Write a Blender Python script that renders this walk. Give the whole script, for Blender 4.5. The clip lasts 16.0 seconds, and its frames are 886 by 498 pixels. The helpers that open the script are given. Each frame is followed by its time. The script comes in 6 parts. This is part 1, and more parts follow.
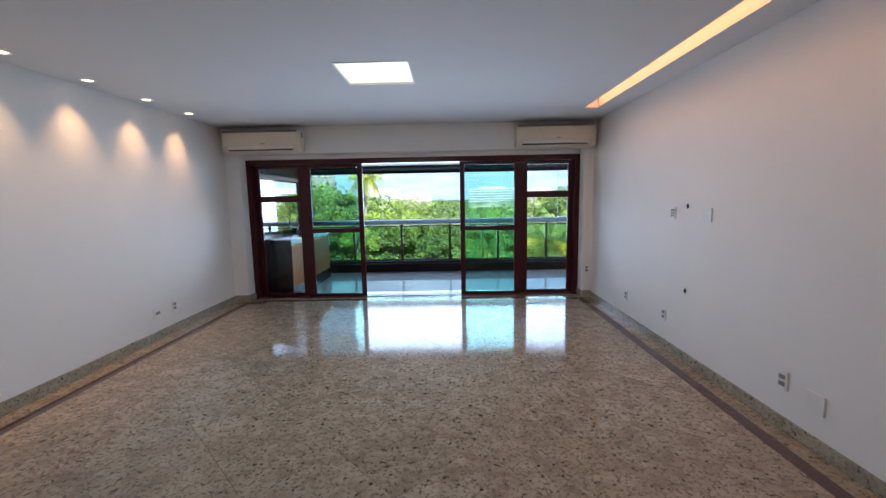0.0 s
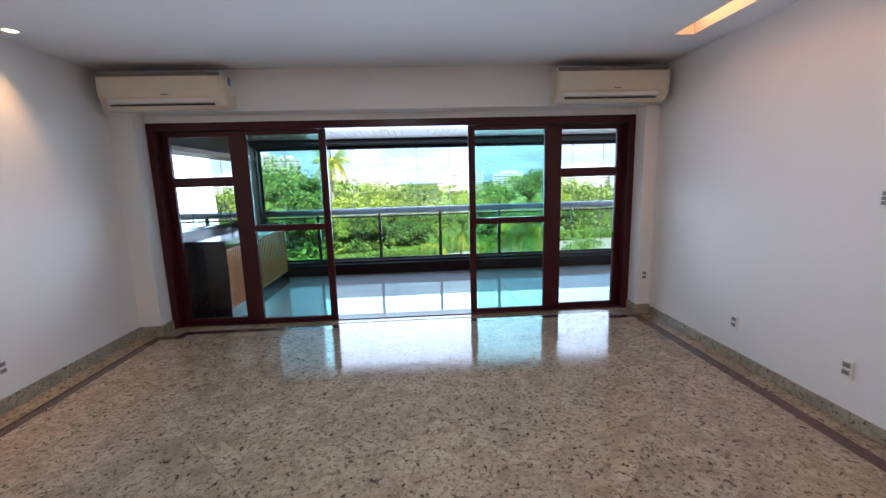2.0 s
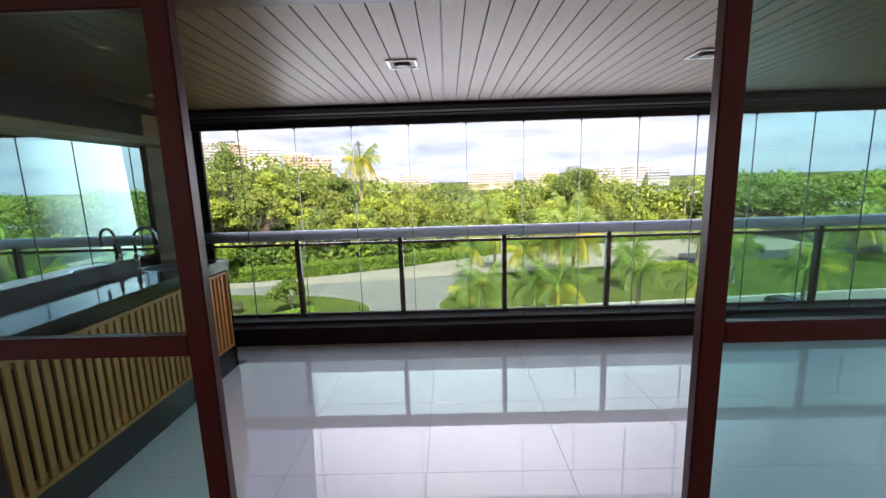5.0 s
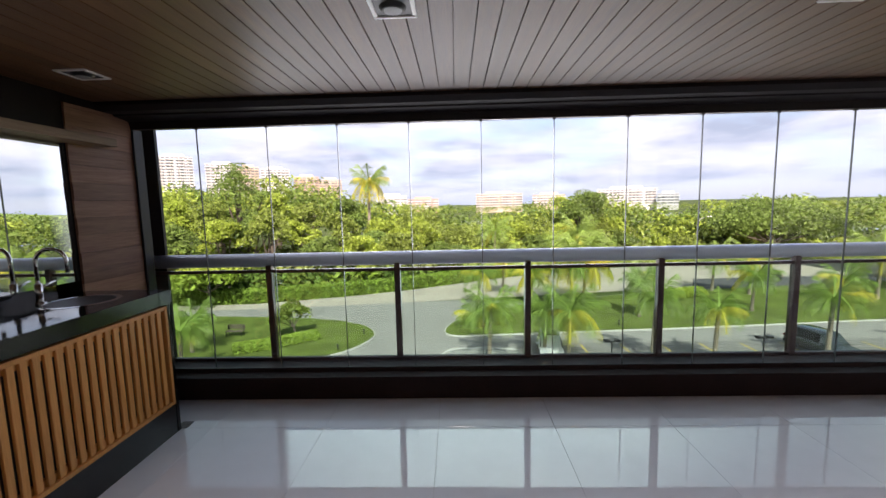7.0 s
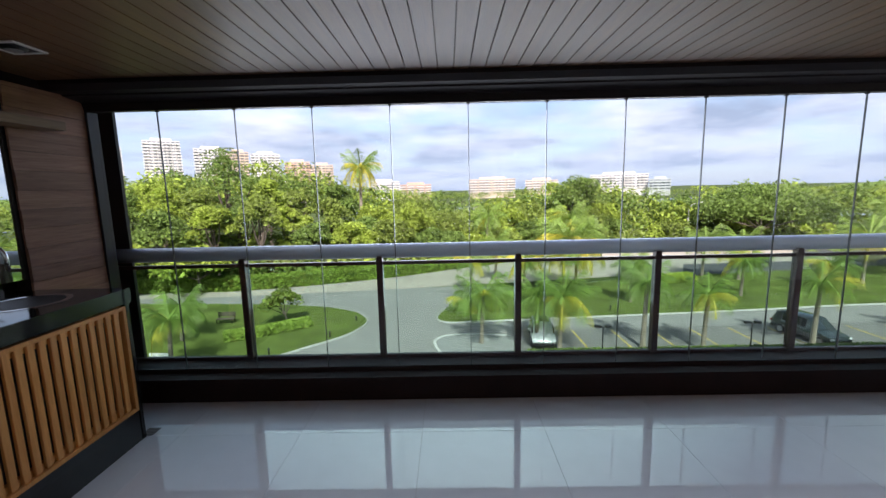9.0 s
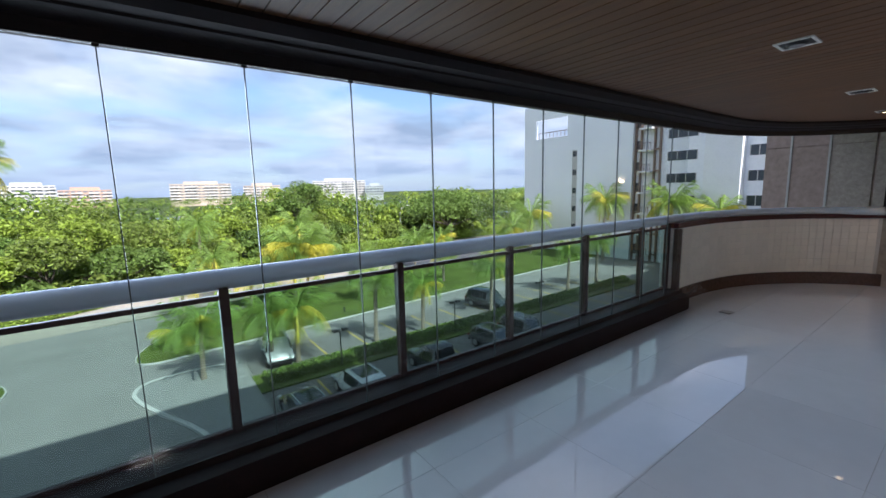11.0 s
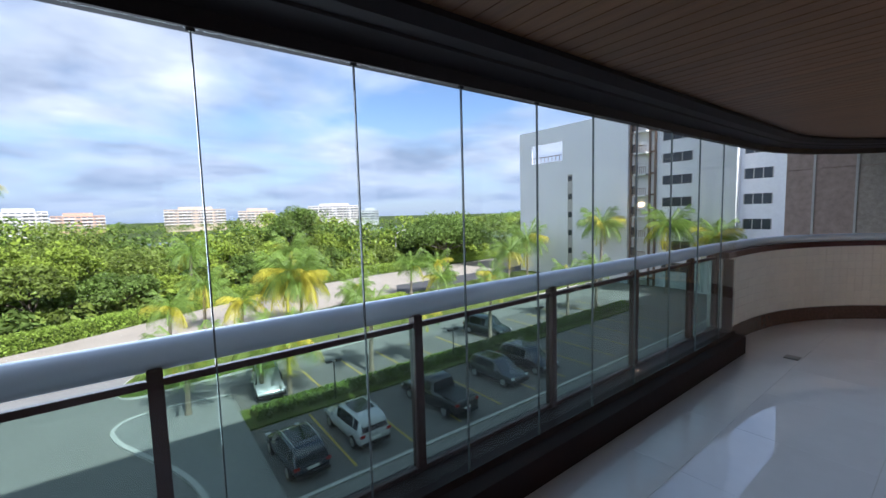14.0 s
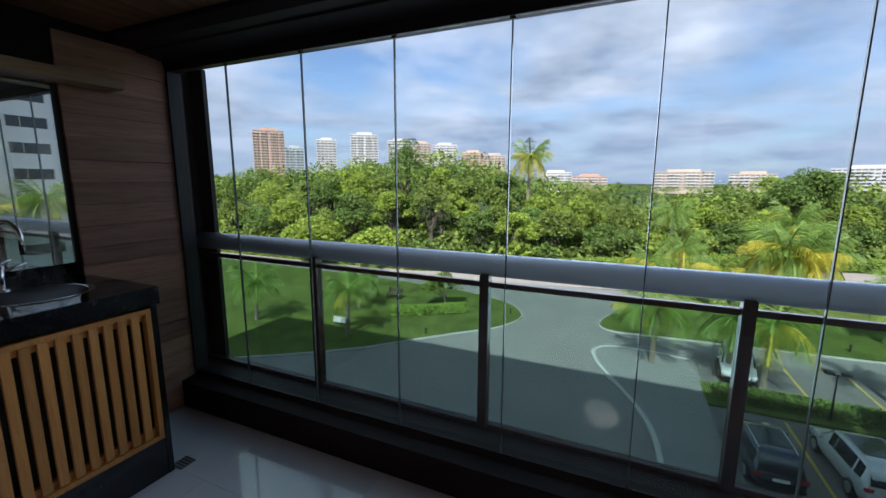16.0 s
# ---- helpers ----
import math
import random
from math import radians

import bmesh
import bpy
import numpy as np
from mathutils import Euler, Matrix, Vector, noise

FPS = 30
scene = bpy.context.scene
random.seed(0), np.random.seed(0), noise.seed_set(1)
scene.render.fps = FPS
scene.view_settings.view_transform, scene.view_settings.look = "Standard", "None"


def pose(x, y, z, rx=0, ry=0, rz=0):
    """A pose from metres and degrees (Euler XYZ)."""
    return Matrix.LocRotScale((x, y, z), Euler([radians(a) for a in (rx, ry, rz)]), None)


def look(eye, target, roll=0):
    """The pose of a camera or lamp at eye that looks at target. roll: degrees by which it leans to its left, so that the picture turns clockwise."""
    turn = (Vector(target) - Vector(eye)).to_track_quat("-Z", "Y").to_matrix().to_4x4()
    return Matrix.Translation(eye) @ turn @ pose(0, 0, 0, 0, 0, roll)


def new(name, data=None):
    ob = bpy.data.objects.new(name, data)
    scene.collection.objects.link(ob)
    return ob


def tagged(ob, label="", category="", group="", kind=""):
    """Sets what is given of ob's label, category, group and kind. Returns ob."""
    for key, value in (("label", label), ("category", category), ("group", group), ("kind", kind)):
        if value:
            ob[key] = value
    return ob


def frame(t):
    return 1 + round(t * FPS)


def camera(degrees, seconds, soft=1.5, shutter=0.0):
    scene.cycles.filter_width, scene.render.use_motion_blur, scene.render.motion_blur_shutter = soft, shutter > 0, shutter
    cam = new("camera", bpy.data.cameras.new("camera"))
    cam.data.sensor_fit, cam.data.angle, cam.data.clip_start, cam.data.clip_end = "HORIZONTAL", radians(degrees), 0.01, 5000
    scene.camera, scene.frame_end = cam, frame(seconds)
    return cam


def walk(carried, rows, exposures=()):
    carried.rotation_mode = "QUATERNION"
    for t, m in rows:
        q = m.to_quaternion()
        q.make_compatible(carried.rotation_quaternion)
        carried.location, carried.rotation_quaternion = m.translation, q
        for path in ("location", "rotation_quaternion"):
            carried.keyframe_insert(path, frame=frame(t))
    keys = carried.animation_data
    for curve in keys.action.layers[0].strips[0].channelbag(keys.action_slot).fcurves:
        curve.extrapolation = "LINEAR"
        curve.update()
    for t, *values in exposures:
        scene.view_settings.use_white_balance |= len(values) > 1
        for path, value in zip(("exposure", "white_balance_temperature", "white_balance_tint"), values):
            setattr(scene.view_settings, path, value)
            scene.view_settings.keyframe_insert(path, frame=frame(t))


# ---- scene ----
cam = camera(94.9, 16.0)
PATH = [
    (0, (0.856, -0.178, 1.478), (0.825, 1.806, 1.234), -1.1),
    (0.5, (0.737, 0.192, 1.467), (0.79, 2.166, 1.149), -1.4),
    (1, (0.651, 0.637, 1.501), (0.773, 2.612, 1.215), -1.6),
    (1.5, (0.53, 1.118, 1.472), (0.653, 3.095, 1.197), -1.5),
    (2, (0.484, 1.642, 1.46), (0.599, 3.612, 1.134), -1.6),
    (2.5, (0.389, 2.207, 1.444), (0.467, 4.166, 1.048), -1.7),
    (3, (0.356, 2.743, 1.46), (0.355, 4.702, 1.057), -1.5),
    (3.5, (0.366, 3.293, 1.49), (0.356, 5.27, 1.19), -1.5),
    (4, (0.319, 3.824, 1.499), (0.311, 5.804, 1.216), -1.5),
    (4.5, (0.298, 4.342, 1.488), (0.274, 6.318, 1.176), -1.4),
    (4.7, (0.296, 4.539, 1.504), (0.271, 6.511, 1.169), -1.6),
    (6.8, (0.288, 5.696, 1.409), (0.227, 7.685, 1.201), -1.4),
    (7, (0.28, 5.679, 1.415), (0.216, 7.666, 1.197), -1.3),
    (7.5, (0.269, 5.586, 1.427), (0.203, 7.571, 1.19), -1.4),
    (8, (0.268, 5.574, 1.452), (0.202, 7.551, 1.157), -1.3),
    (8.2, (0.285, 5.606, 1.455), (0.22, 7.581, 1.15), -1.3),
    (10.4, (0.528, 6.543, 1.416), (1.139, 8.43, 1.162), -1.3),
    (10.5, (0.564, 6.581, 1.416), (1.269, 8.433, 1.141), -1.2),
    (11, (0.567, 6.629, 1.429), (1.739, 8.223, 1.138), -1.4),
    (11.5, (0.545, 6.681, 1.441), (2.084, 7.933, 1.186), -1.7),
    (12, (0.562, 6.725, 1.442), (2.281, 7.723, 1.22), -2.3),
    (12.5, (0.68, 6.796, 1.431), (2.422, 7.755, 1.219), -2.5),
    (13, (0.794, 6.909, 1.452), (2.479, 7.977, 1.311), -2.5),
    (13.5, (0.851, 7.095, 1.428), (2.335, 8.426, 1.261), -2.1),
    (14, (0.855, 7.34, 1.445), (2.057, 8.929, 1.271), -1.6),
    (14.5, (0.799, 7.543, 1.428), (1.606, 9.367, 1.278), -1.2),
    (15, (0.679, 7.587, 1.414), (0.793, 9.582, 1.327), -0.8),
    (15.5, (0.538, 7.456, 1.4), (0.047, 9.384, 1.197), -0.3),
    (16, (0.398, 7.147, 1.388), (-0.405, 8.95, 1.063), 0.2),
]
walk(cam, [(t, look(eye, target, roll)) for t, eye, target, roll in PATH],
     exposures=[(0, 1.7, 5250, 13), (1.5, 1.75, 5500, 15), (2.5, 1.92, 5350, 18), (3.0, 1.95, 5600, 24), (3.5, 1.78, 6300, 29), (4.5, 1.55, 6700, 28), (6.8, 1.3, 6900, 27), (8.2, 1.25, 6700, 26), (10.5, 0.85, 5700, 14), (11.5, 1.1, 6000, 20), (12.5, 1.3, 6400, 26), (13.2, 1.25, 6300, 26), (14, 0.9, 5700, 16), (15, 0.5, 5900, 14), (16, 0.55, 5700, 13)])

# world: sky with broken clouds
SUN_EL, SUN_AZ = 48.0, 175.0          # azimuth in degrees clockwise from +y
world = bpy.data.worlds.new("sky")
scene.world = world
world.use_nodes = True
wt = world.node_tree
wt.nodes.clear()


def wn(kind, **kw):
    n = wt.nodes.new(kind)
    for k, v in kw.items():
        n.inputs[k].default_value = v
    return n


sky = wt.nodes.new("ShaderNodeTexSky")
sky.sky_type, sky.sun_disc = "NISHITA", False
sky.sun_elevation, sky.sun_rotation = radians(SUN_EL), radians(SUN_AZ)
sky.air_density, sky.dust_density, sky.ozone_density = 1.0, 0.4, 2.0
geo = wt.nodes.new("ShaderNodeTexCoord")
sep = wt.nodes.new("ShaderNodeSeparateXYZ")
wt.links.new(geo.outputs["Generated"], sep.inputs[0])
# directions laid on a flat cloud layer, so clouds shrink toward the horizon
zz = wt.nodes.new("ShaderNodeMath"); zz.operation = "MAXIMUM"; zz.inputs[1].default_value = 0.0
wt.links.new(sep.outputs["Z"], zz.inputs[0])
za = wt.nodes.new("ShaderNodeMath"); za.operation = "ADD"; za.inputs[1].default_value = 0.16
wt.links.new(zz.outputs[0], za.inputs[0])
dx = wt.nodes.new("ShaderNodeMath"); dx.operation = "DIVIDE"
dy = wt.nodes.new("ShaderNodeMath"); dy.operation = "DIVIDE"
wt.links.new(sep.outputs["X"], dx.inputs[0]); wt.links.new(za.outputs[0], dx.inputs[1])
wt.links.new(sep.outputs["Y"], dy.inputs[0]); wt.links.new(za.outputs[0], dy.inputs[1])
cmb = wt.nodes.new("ShaderNodeCombineXYZ")
wt.links.new(dx.outputs[0], cmb.inputs[0]); wt.links.new(dy.outputs[0], cmb.inputs[1])
n1 = wn("ShaderNodeTexNoise", Scale=0.75, Detail=8.0, Roughness=0.52, Distortion=0.3)
wt.links.new(cmb.outputs[0], n1.inputs["Vector"])
r1 = wt.nodes.new("ShaderNodeValToRGB")
r1.color_ramp.elements[0].position, r1.color_ramp.elements[1].position = 0.37, 0.54
wt.links.new(n1.outputs["Fac"], r1.inputs[0])
n2 = wn("ShaderNodeTexNoise", Scale=1.3, Detail=6.0, Roughness=0.52)
wt.links.new(cmb.outputs[0], n2.inputs["Vector"])
r2 = wt.nodes.new("ShaderNodeValToRGB")
r2.color_ramp.elements[0].position, r2.color_ramp.elements[0].color = 0.34, (2.1, 2.6, 3.35, 1)
r2.color_ramp.elements[1].position, r2.color_ramp.elements[1].color = 0.64, (6.4, 6.6, 7.0, 1)
wt.links.new(n2.outputs["Fac"], r2.inputs[0])
cm = wt.nodes.new("ShaderNodeMix"); cm.data_type = "RGBA"
wt.links.new(r1.outputs[0], cm.inputs[0])
wt.links.new(sky.outputs[0], cm.inputs[6]); wt.links.new(r2.outputs[0], cm.inputs[7])
# grey-blue rain haze low over the horizon
hz = wt.nodes.new("ShaderNodeMapRange")
hz.inputs["From Min"].default_value, hz.inputs["From Max"].default_value = 0.0, 0.24
hz.inputs["To Min"].default_value, hz.inputs["To Max"].default_value = 0.85, 0.0
wt.links.new(sep.outputs["Z"], hz.inputs["Value"])
hm = wt.nodes.new("ShaderNodeMix"); hm.data_type = "RGBA"
hm.inputs[7].default_value = (2.7, 3.35, 4.3, 1)
wt.links.new(hz.outputs[0], hm.inputs[0]); wt.links.new(cm.outputs[2], hm.inputs[6])
bg = wn("ShaderNodeBackground", Strength=0.10)
wt.links.new(hm.outputs[2], bg.inputs[0])
wo = wt.nodes.new("ShaderNodeOutputWorld")
wt.links.new(bg.outputs[0], wo.inputs[0])

sun_data = bpy.data.lights.new("sun", "SUN")
sun_data.energy, sun_data.angle, sun_data.color = 5.0, radians(0.6), (1.0, 0.95, 0.87)
sun = new("sun", sun_data)
sa, se = radians(SUN_AZ), radians(SUN_EL)
sun.matrix_world = look((math.sin(sa) * math.cos(se) * 80, math.cos(sa) * math.cos(se) * 80, math.sin(se) * 80), (0, 0, 0))


def area(name, m, sx, sy, watts, color, spread=180):
    d = bpy.data.lights.new(name, "AREA")
    d.shape, d.size, d.size_y, d.energy, d.color, d.spread = "RECTANGLE", sx, sy, watts, color, radians(spread)
    o = new(name, d)
    o.matrix_world = m
    return o


def spot(name, m, watts, color, size=70, blend=0.6, radius=0.03):
    d = bpy.data.lights.new(name, "SPOT")
    d.energy, d.color, d.spot_size, d.spot_blend, d.shadow_soft_size = watts, color, radians(size), blend, radius
    o = new(name, d)
    o.matrix_world = m
    return o


WARM = (1.0, 0.62, 0.30)
# added fill lamp that boosts the sky in the opening above the balcony rail
area("sky_fill", look((3.3, 9.25, 1.25), (3.3, 6.0, 1.05)), 9.4, 1.6, 33, (0.84, 0.93, 1.0), 92)
# an added fill lamp for daylight off the pale balcony floor through its doors
area("door_fill", look((0.3, 5.56, 0.55), (0.3, 1.56, 3.45)), 4.6, 0.9, 6.0, (0.84, 0.90, 0.98), 112)
CEIL, BCEIL, BF, ZG = 2.53, 2.19, -0.12, -10.0
XL, XR, YP = -2.36, 2.94, 5.75

# ---------------- materials ----------------
MATS = {}


def mat(name, color, rough=0.6, metal=0.0, var=0.12, scale=6.0, fine=60.0, bump=0.0, spec=0.5, rnd=0.0, island=0.0, color2=None, coat=0.0, stretch=(1, 1, 1), rvar=0.06, cover=(0.35, 0.65)):
    if name in MATS:
        return MATS[name]
    m = bpy.data.materials.new(name)
    m.use_nodes = True
    t = m.node_tree
    p = t.nodes["Principled BSDF"]
    p.inputs["Roughness"].default_value, p.inputs["Metallic"].default_value = rough, metal
    p.inputs["Specular IOR Level"].default_value = spec
    p.inputs["Coat Weight"].default_value = coat
    p.inputs["Coat Roughness"].default_value = min(0.08, rough)
    co = t.nodes.new("ShaderNodeTexCoord")
    mp = t.nodes.new("ShaderNodeMapping")
    mp.inputs["Scale"].default_value = stretch
    ge = t.nodes.new("ShaderNodeNewGeometry")
    t.links.new(ge.outputs["Position"], mp.inputs["Vector"])
    a = t.nodes.new("ShaderNodeTexNoise")
    a.inputs["Scale"].default_value, a.inputs["Detail"].default_value, a.inputs["Roughness"].default_value = scale, 5, 0.6
    b = t.nodes.new("ShaderNodeTexNoise")
    b.inputs["Scale"].default_value, b.inputs["Detail"].default_value = fine, 3
    t.links.new(mp.outputs[0], a.inputs["Vector"])
    t.links.new(mp.outputs[0], b.inputs["Vector"])
    mix = t.nodes.new("ShaderNodeMath")
    mix.operation = "MULTIPLY_ADD"
    mix.inputs[1].default_value = 0.6
    t.links.new(a.outputs["Fac"], mix.inputs[0])
    half = t.nodes.new("ShaderNodeMath")
    half.operation, half.inputs[1].default_value = "MULTIPLY", 0.4
    t.links.new(b.outputs["Fac"], half.inputs[0])
    t.links.new(half.outputs[0], mix.inputs[2])
    ramp = t.nodes.new("ShaderNodeValToRGB")
    e = ramp.color_ramp.elements
    e[0].position, e[1].position = cover
    lo = color2 or tuple(c * (1 - var) for c in color)
    hi = color if color2 else tuple(min(1, c * (1 + var)) for c in color)
    e[0].color, e[1].color = (*lo, 1), (*hi, 1)
    t.links.new(mix.outputs[0], ramp.inputs[0])
    out = ramp.outputs[0]
    if rnd or island:
        src = t.nodes.new("ShaderNodeObjectInfo").outputs["Random"] if rnd else ge.outputs["Random Per Island"]
        amt = rnd or island
        mr = t.nodes.new("ShaderNodeMapRange")
        mr.inputs["To Min"].default_value, mr.inputs["To Max"].default_value = 1 - amt, 1 + amt
        t.links.new(src, mr.inputs["Value"])
        hs = t.nodes.new("ShaderNodeHueSaturation")
        t.links.new(mr.outputs[0], hs.inputs["Value"])
        t.links.new(out, hs.inputs["Color"])
        out = hs.outputs[0]
    t.links.new(out, p.inputs["Base Color"])
    rr = t.nodes.new("ShaderNodeMapRange")
    rr.inputs["To Min"].default_value, rr.inputs["To Max"].default_value = max(0, rough - rvar), min(1, rough + rvar)
    t.links.new(mix.outputs[0], rr.inputs["Value"])
    t.links.new(rr.outputs[0], p.inputs["Roughness"])
    if bump:
        bp = t.nodes.new("ShaderNodeBump")
        bp.inputs["Strength"].default_value, bp.inputs["Distance"].default_value = bump, 0.01
        t.links.new(mix.outputs[0], bp.inputs["Height"])
        t.links.new(bp.outputs[0], p.inputs["Normal"])
    MATS[name] = m
    return m


def glass_mat(name, tint, gloss=0.02, rough=0.0):
    """A thin pane: clear with a tint, and a Fresnel reflection."""
    m = bpy.data.materials.new(name)
    m.use_nodes = True
    t = m.node_tree
    t.nodes.clear()
    tr = t.nodes.new("ShaderNodeBsdfTransparent"); tr.inputs[0].default_value = (*tint, 1)
    gl = t.nodes.new("ShaderNodeBsdfGlossy"); gl.inputs["Roughness"].default_value = rough
    fr = t.nodes.new("ShaderNodeLayerWeight"); fr.inputs["Blend"].default_value = 0.5
    po = t.nodes.new("ShaderNodeMath"); po.operation, po.inputs[1].default_value = "POWER", 5.0
    ad = t.nodes.new("ShaderNodeMath"); ad.operation = "MULTIPLY_ADD"
    ad.inputs[1].default_value, ad.inputs[2].default_value = 0.7, gloss
    t.links.new(fr.outputs["Facing"], po.inputs[0]); t.links.new(po.outputs[0], ad.inputs[0])
    mx = t.nodes.new("ShaderNodeMixShader")
    t.links.new(ad.outputs[0], mx.inputs[0])
    t.links.new(tr.outputs[0], mx.inputs[1]); t.links.new(gl.outputs[0], mx.inputs[2])
    o = t.nodes.new("ShaderNodeOutputMaterial")
    t.links.new(mx.outputs[0], o.inputs[0])
    return m


def emit_mat(name, color, strength):
    m = bpy.data.materials.new(name)
    m.use_nodes = True
    t = m.node_tree
    p = t.nodes["Principled BSDF"]
    p.inputs["Emission Color"].default_value = (*color, 1)
    p.inputs["Emission Strength"].default_value = strength
    p.inputs["Base Color"].default_value = (0.8, 0.8, 0.78, 1)
    return m


def granite_mat(name, base, dark, light, rough=0.09, rnd=0.06):
    """Polished stone: clouds, grains and dark flecks."""
    m = bpy.data.materials.new(name)
    m.use_nodes = True
    t = m.node_tree
    p = t.nodes["Principled BSDF"]
    p.inputs["Roughness"].default_value = rough
    p.inputs["Specular IOR Level"].default_value = 0.3
    ge = t.nodes.new("ShaderNodeNewGeometry")
    inf = t.nodes.new("ShaderNodeObjectInfo")
    off = t.nodes.new("ShaderNodeVectorMath"); off.operation = "MULTIPLY_ADD"
    t.links.new(inf.outputs["Random"], off.inputs[0]); off.inputs[1].default_value = (37, 19, 5)
    t.links.new(ge.outputs["Position"], off.inputs[2])

    def noise_at(scale, detail, rgh=0.6, dist=0.0):
        n = t.nodes.new("ShaderNodeTexNoise")
        n.inputs["Scale"].default_value, n.inputs["Detail"].default_value = scale, detail
        n.inputs["Roughness"].default_value, n.inputs["Distortion"].default_value = rgh, dist
        t.links.new(off.outputs[0], n.inputs["Vector"])
        return n.outputs["Fac"]

    def ramp(src, p0, p1, c0, c1):
        r = t.nodes.new("ShaderNodeValToRGB")
        r.color_ramp.elements[0].position, r.color_ramp.elements[1].position = p0, p1
        r.color_ramp.elements[0].color, r.color_ramp.elements[1].color = (*c0, 1), (*c1, 1)
        t.links.new(src, r.inputs[0])
        return r.outputs[0]

    def mixc(f, a, b):
        x = t.nodes.new("ShaderNodeMix"); x.data_type = "RGBA"
        t.links.new(f, x.inputs[0]); t.links.new(a, x.inputs[6]); t.links.new(b, x.inputs[7])
        return x.outputs[2]

    cloud = ramp(noise_at(7, 5, 0.65, 0.6), 0.36, 0.66, base, light)
    mid = tuple((d * 0.5 + b * 0.5) for d, b in zip(dark, base))
    c = mixc(ramp(noise_at(38, 4, 0.7, 0.3), 0.5, 0.62, (0, 0, 0), (1, 1, 1)), cloud, ramp(noise_at(90, 2), 0.3, 0.7, mid, base))
    c = mixc(ramp(noise_at(33, 4, 0.65, 0.2), 0.575, 0.635, (0, 0, 0), (1, 1, 1)), c, ramp(noise_at(60, 2), 0.4, 0.6, dark, mid))
    hs = t.nodes.new("ShaderNodeHueSaturation")
    mr = t.nodes.new("ShaderNodeMapRange")
    mr.inputs["To Min"].default_value, mr.inputs["To Max"].default_value = 1 - rnd, 1 + rnd
    t.links.new(inf.outputs["Random"], mr.inputs["Value"]); t.links.new(mr.outputs[0], hs.inputs["Value"])
    t.links.new(c, hs.inputs["Color"])
    t.links.new(hs.outputs[0], p.inputs["Base Color"])
    return m


def wood_mat(name, c0, c1, rough=0.4, axis=1, rnd=0.0, island=0.0, coat=0.0, spec=0.4):
    """Wood with grain running along one axis."""
    s = [28, 28, 28]
    s[axis] = 1.6
    return mat(name, c1, rough, 0, 0.2, 1.0, 6.0, 0.12, color2=c0, spec=spec, stretch=tuple(s), rnd=rnd, island=island, coat=coat, cover=(0.3, 0.7))


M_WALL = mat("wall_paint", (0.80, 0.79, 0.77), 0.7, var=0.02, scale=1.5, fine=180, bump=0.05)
# white paint with shade put into the colour, so the ceiling renders less bright
M_CEIL = mat("dimmed_white_paint", (0.62, 0.61, 0.59), 0.75, var=0.02, scale=1.2, fine=150, bump=0.03)
M_GRAN = granite_mat("granite_floor", (0.27, 0.212, 0.15), (0.016, 0.014, 0.012), (0.43, 0.36, 0.265))
M_GRANB = granite_mat("granite_skirting", (0.30, 0.27, 0.20), (0.07, 0.06, 0.045), (0.42, 0.38, 0.29), 0.2)
M_BORDER = mat("brown_granite", (0.085, 0.045, 0.035), 0.1, var=0.35, scale=30, fine=140)
M_JOINT = mat("joint", (0.16, 0.14, 0.115), 0.7)
M_FRAME = mat("maroon_aluminium", (0.050, 0.006, 0.008), 0.35, 0.0, 0.12, 4, 90, spec=0.3, coat=0.08)
M_BRONZE = mat("bronze_aluminium", (0.055, 0.026, 0.024), 0.35, 0.2, 0.15, 4, 90)
M_GLASS = glass_mat("clear_glass", (0.97, 0.985, 0.98))
M_GLASSG = glass_mat("green_glass", (0.66, 0.86, 0.84))
M_GLASSR = glass_mat("rail_glass", (0.68, 0.79, 0.75))
M_PORC = mat("white_porcelain", (0.74, 0.765, 0.81), 0.02, 0, 0.03, 0.8, 8, spec=1.0, rnd=0.015, rvar=0.01, coat=0.3)
M_GROUT = mat("grout", (0.60, 0.59, 0.56), 0.7)
M_SLAT = wood_mat("ceiling_planks", (0.088, 0.040, 0.019), (0.17, 0.083, 0.036), 0.44, 1, island=0.14, spec=0.3)
M_DARK = mat("dark_wood_beam", (0.014, 0.009, 0.009), 0.6, 0, 0.25, 4, 60, spec=0.25)
M_KERBW = mat("dark_maroon_kerb", (0.018, 0.008, 0.008), 0.6, 0, 0.25, 4, 60, spec=0.25)
M_RAIL = mat("blue_grey_handrail", (0.60, 0.70, 0.80), 0.35, 0.1, 0.05, 3, 60)
M_BLACK = mat("black_granite", (0.012, 0.012, 0.013), 0.08, 0, 0.4, 40, 200)
M_OAK = wood_mat("oiled_cumaru", (0.46, 0.19, 0.05), (0.70, 0.34, 0.10), 0.45, 2, rnd=0.12)
M_PLANKW = wood_mat("reclaimed_planks", (0.22, 0.105, 0.068), (0.46, 0.265, 0.175), 0.55, 1, rnd=0.35)
M_SHELF = wood_mat("shelf_wood", (0.20, 0.12, 0.06), (0.34, 0.22, 0.12), 0.45, 1)
M_TILE = mat("white_wall_tile", (0.84, 0.81, 0.74), 0.3, 0, 0.05, 2, 40, rnd=0.03, island=0.0)
M_TILEI = mat("white_wall_tiles", (0.84, 0.81, 0.74), 0.3, 0, 0.05, 2, 40, island=0.04)
M_WHITEP = mat("white_plastic", (0.78, 0.77, 0.74), 0.35, 0, 0.02)
M_CREAM = mat("cream_casing", (0.72, 0.64, 0.50), 0.4, 0, 0.03)
M_GREY = mat("grey_plastic", (0.25, 0.25, 0.25), 0.5)
M_BLK = mat("black_plastic", (0.012, 0.012, 0.012), 0.5, 0, 0.1)
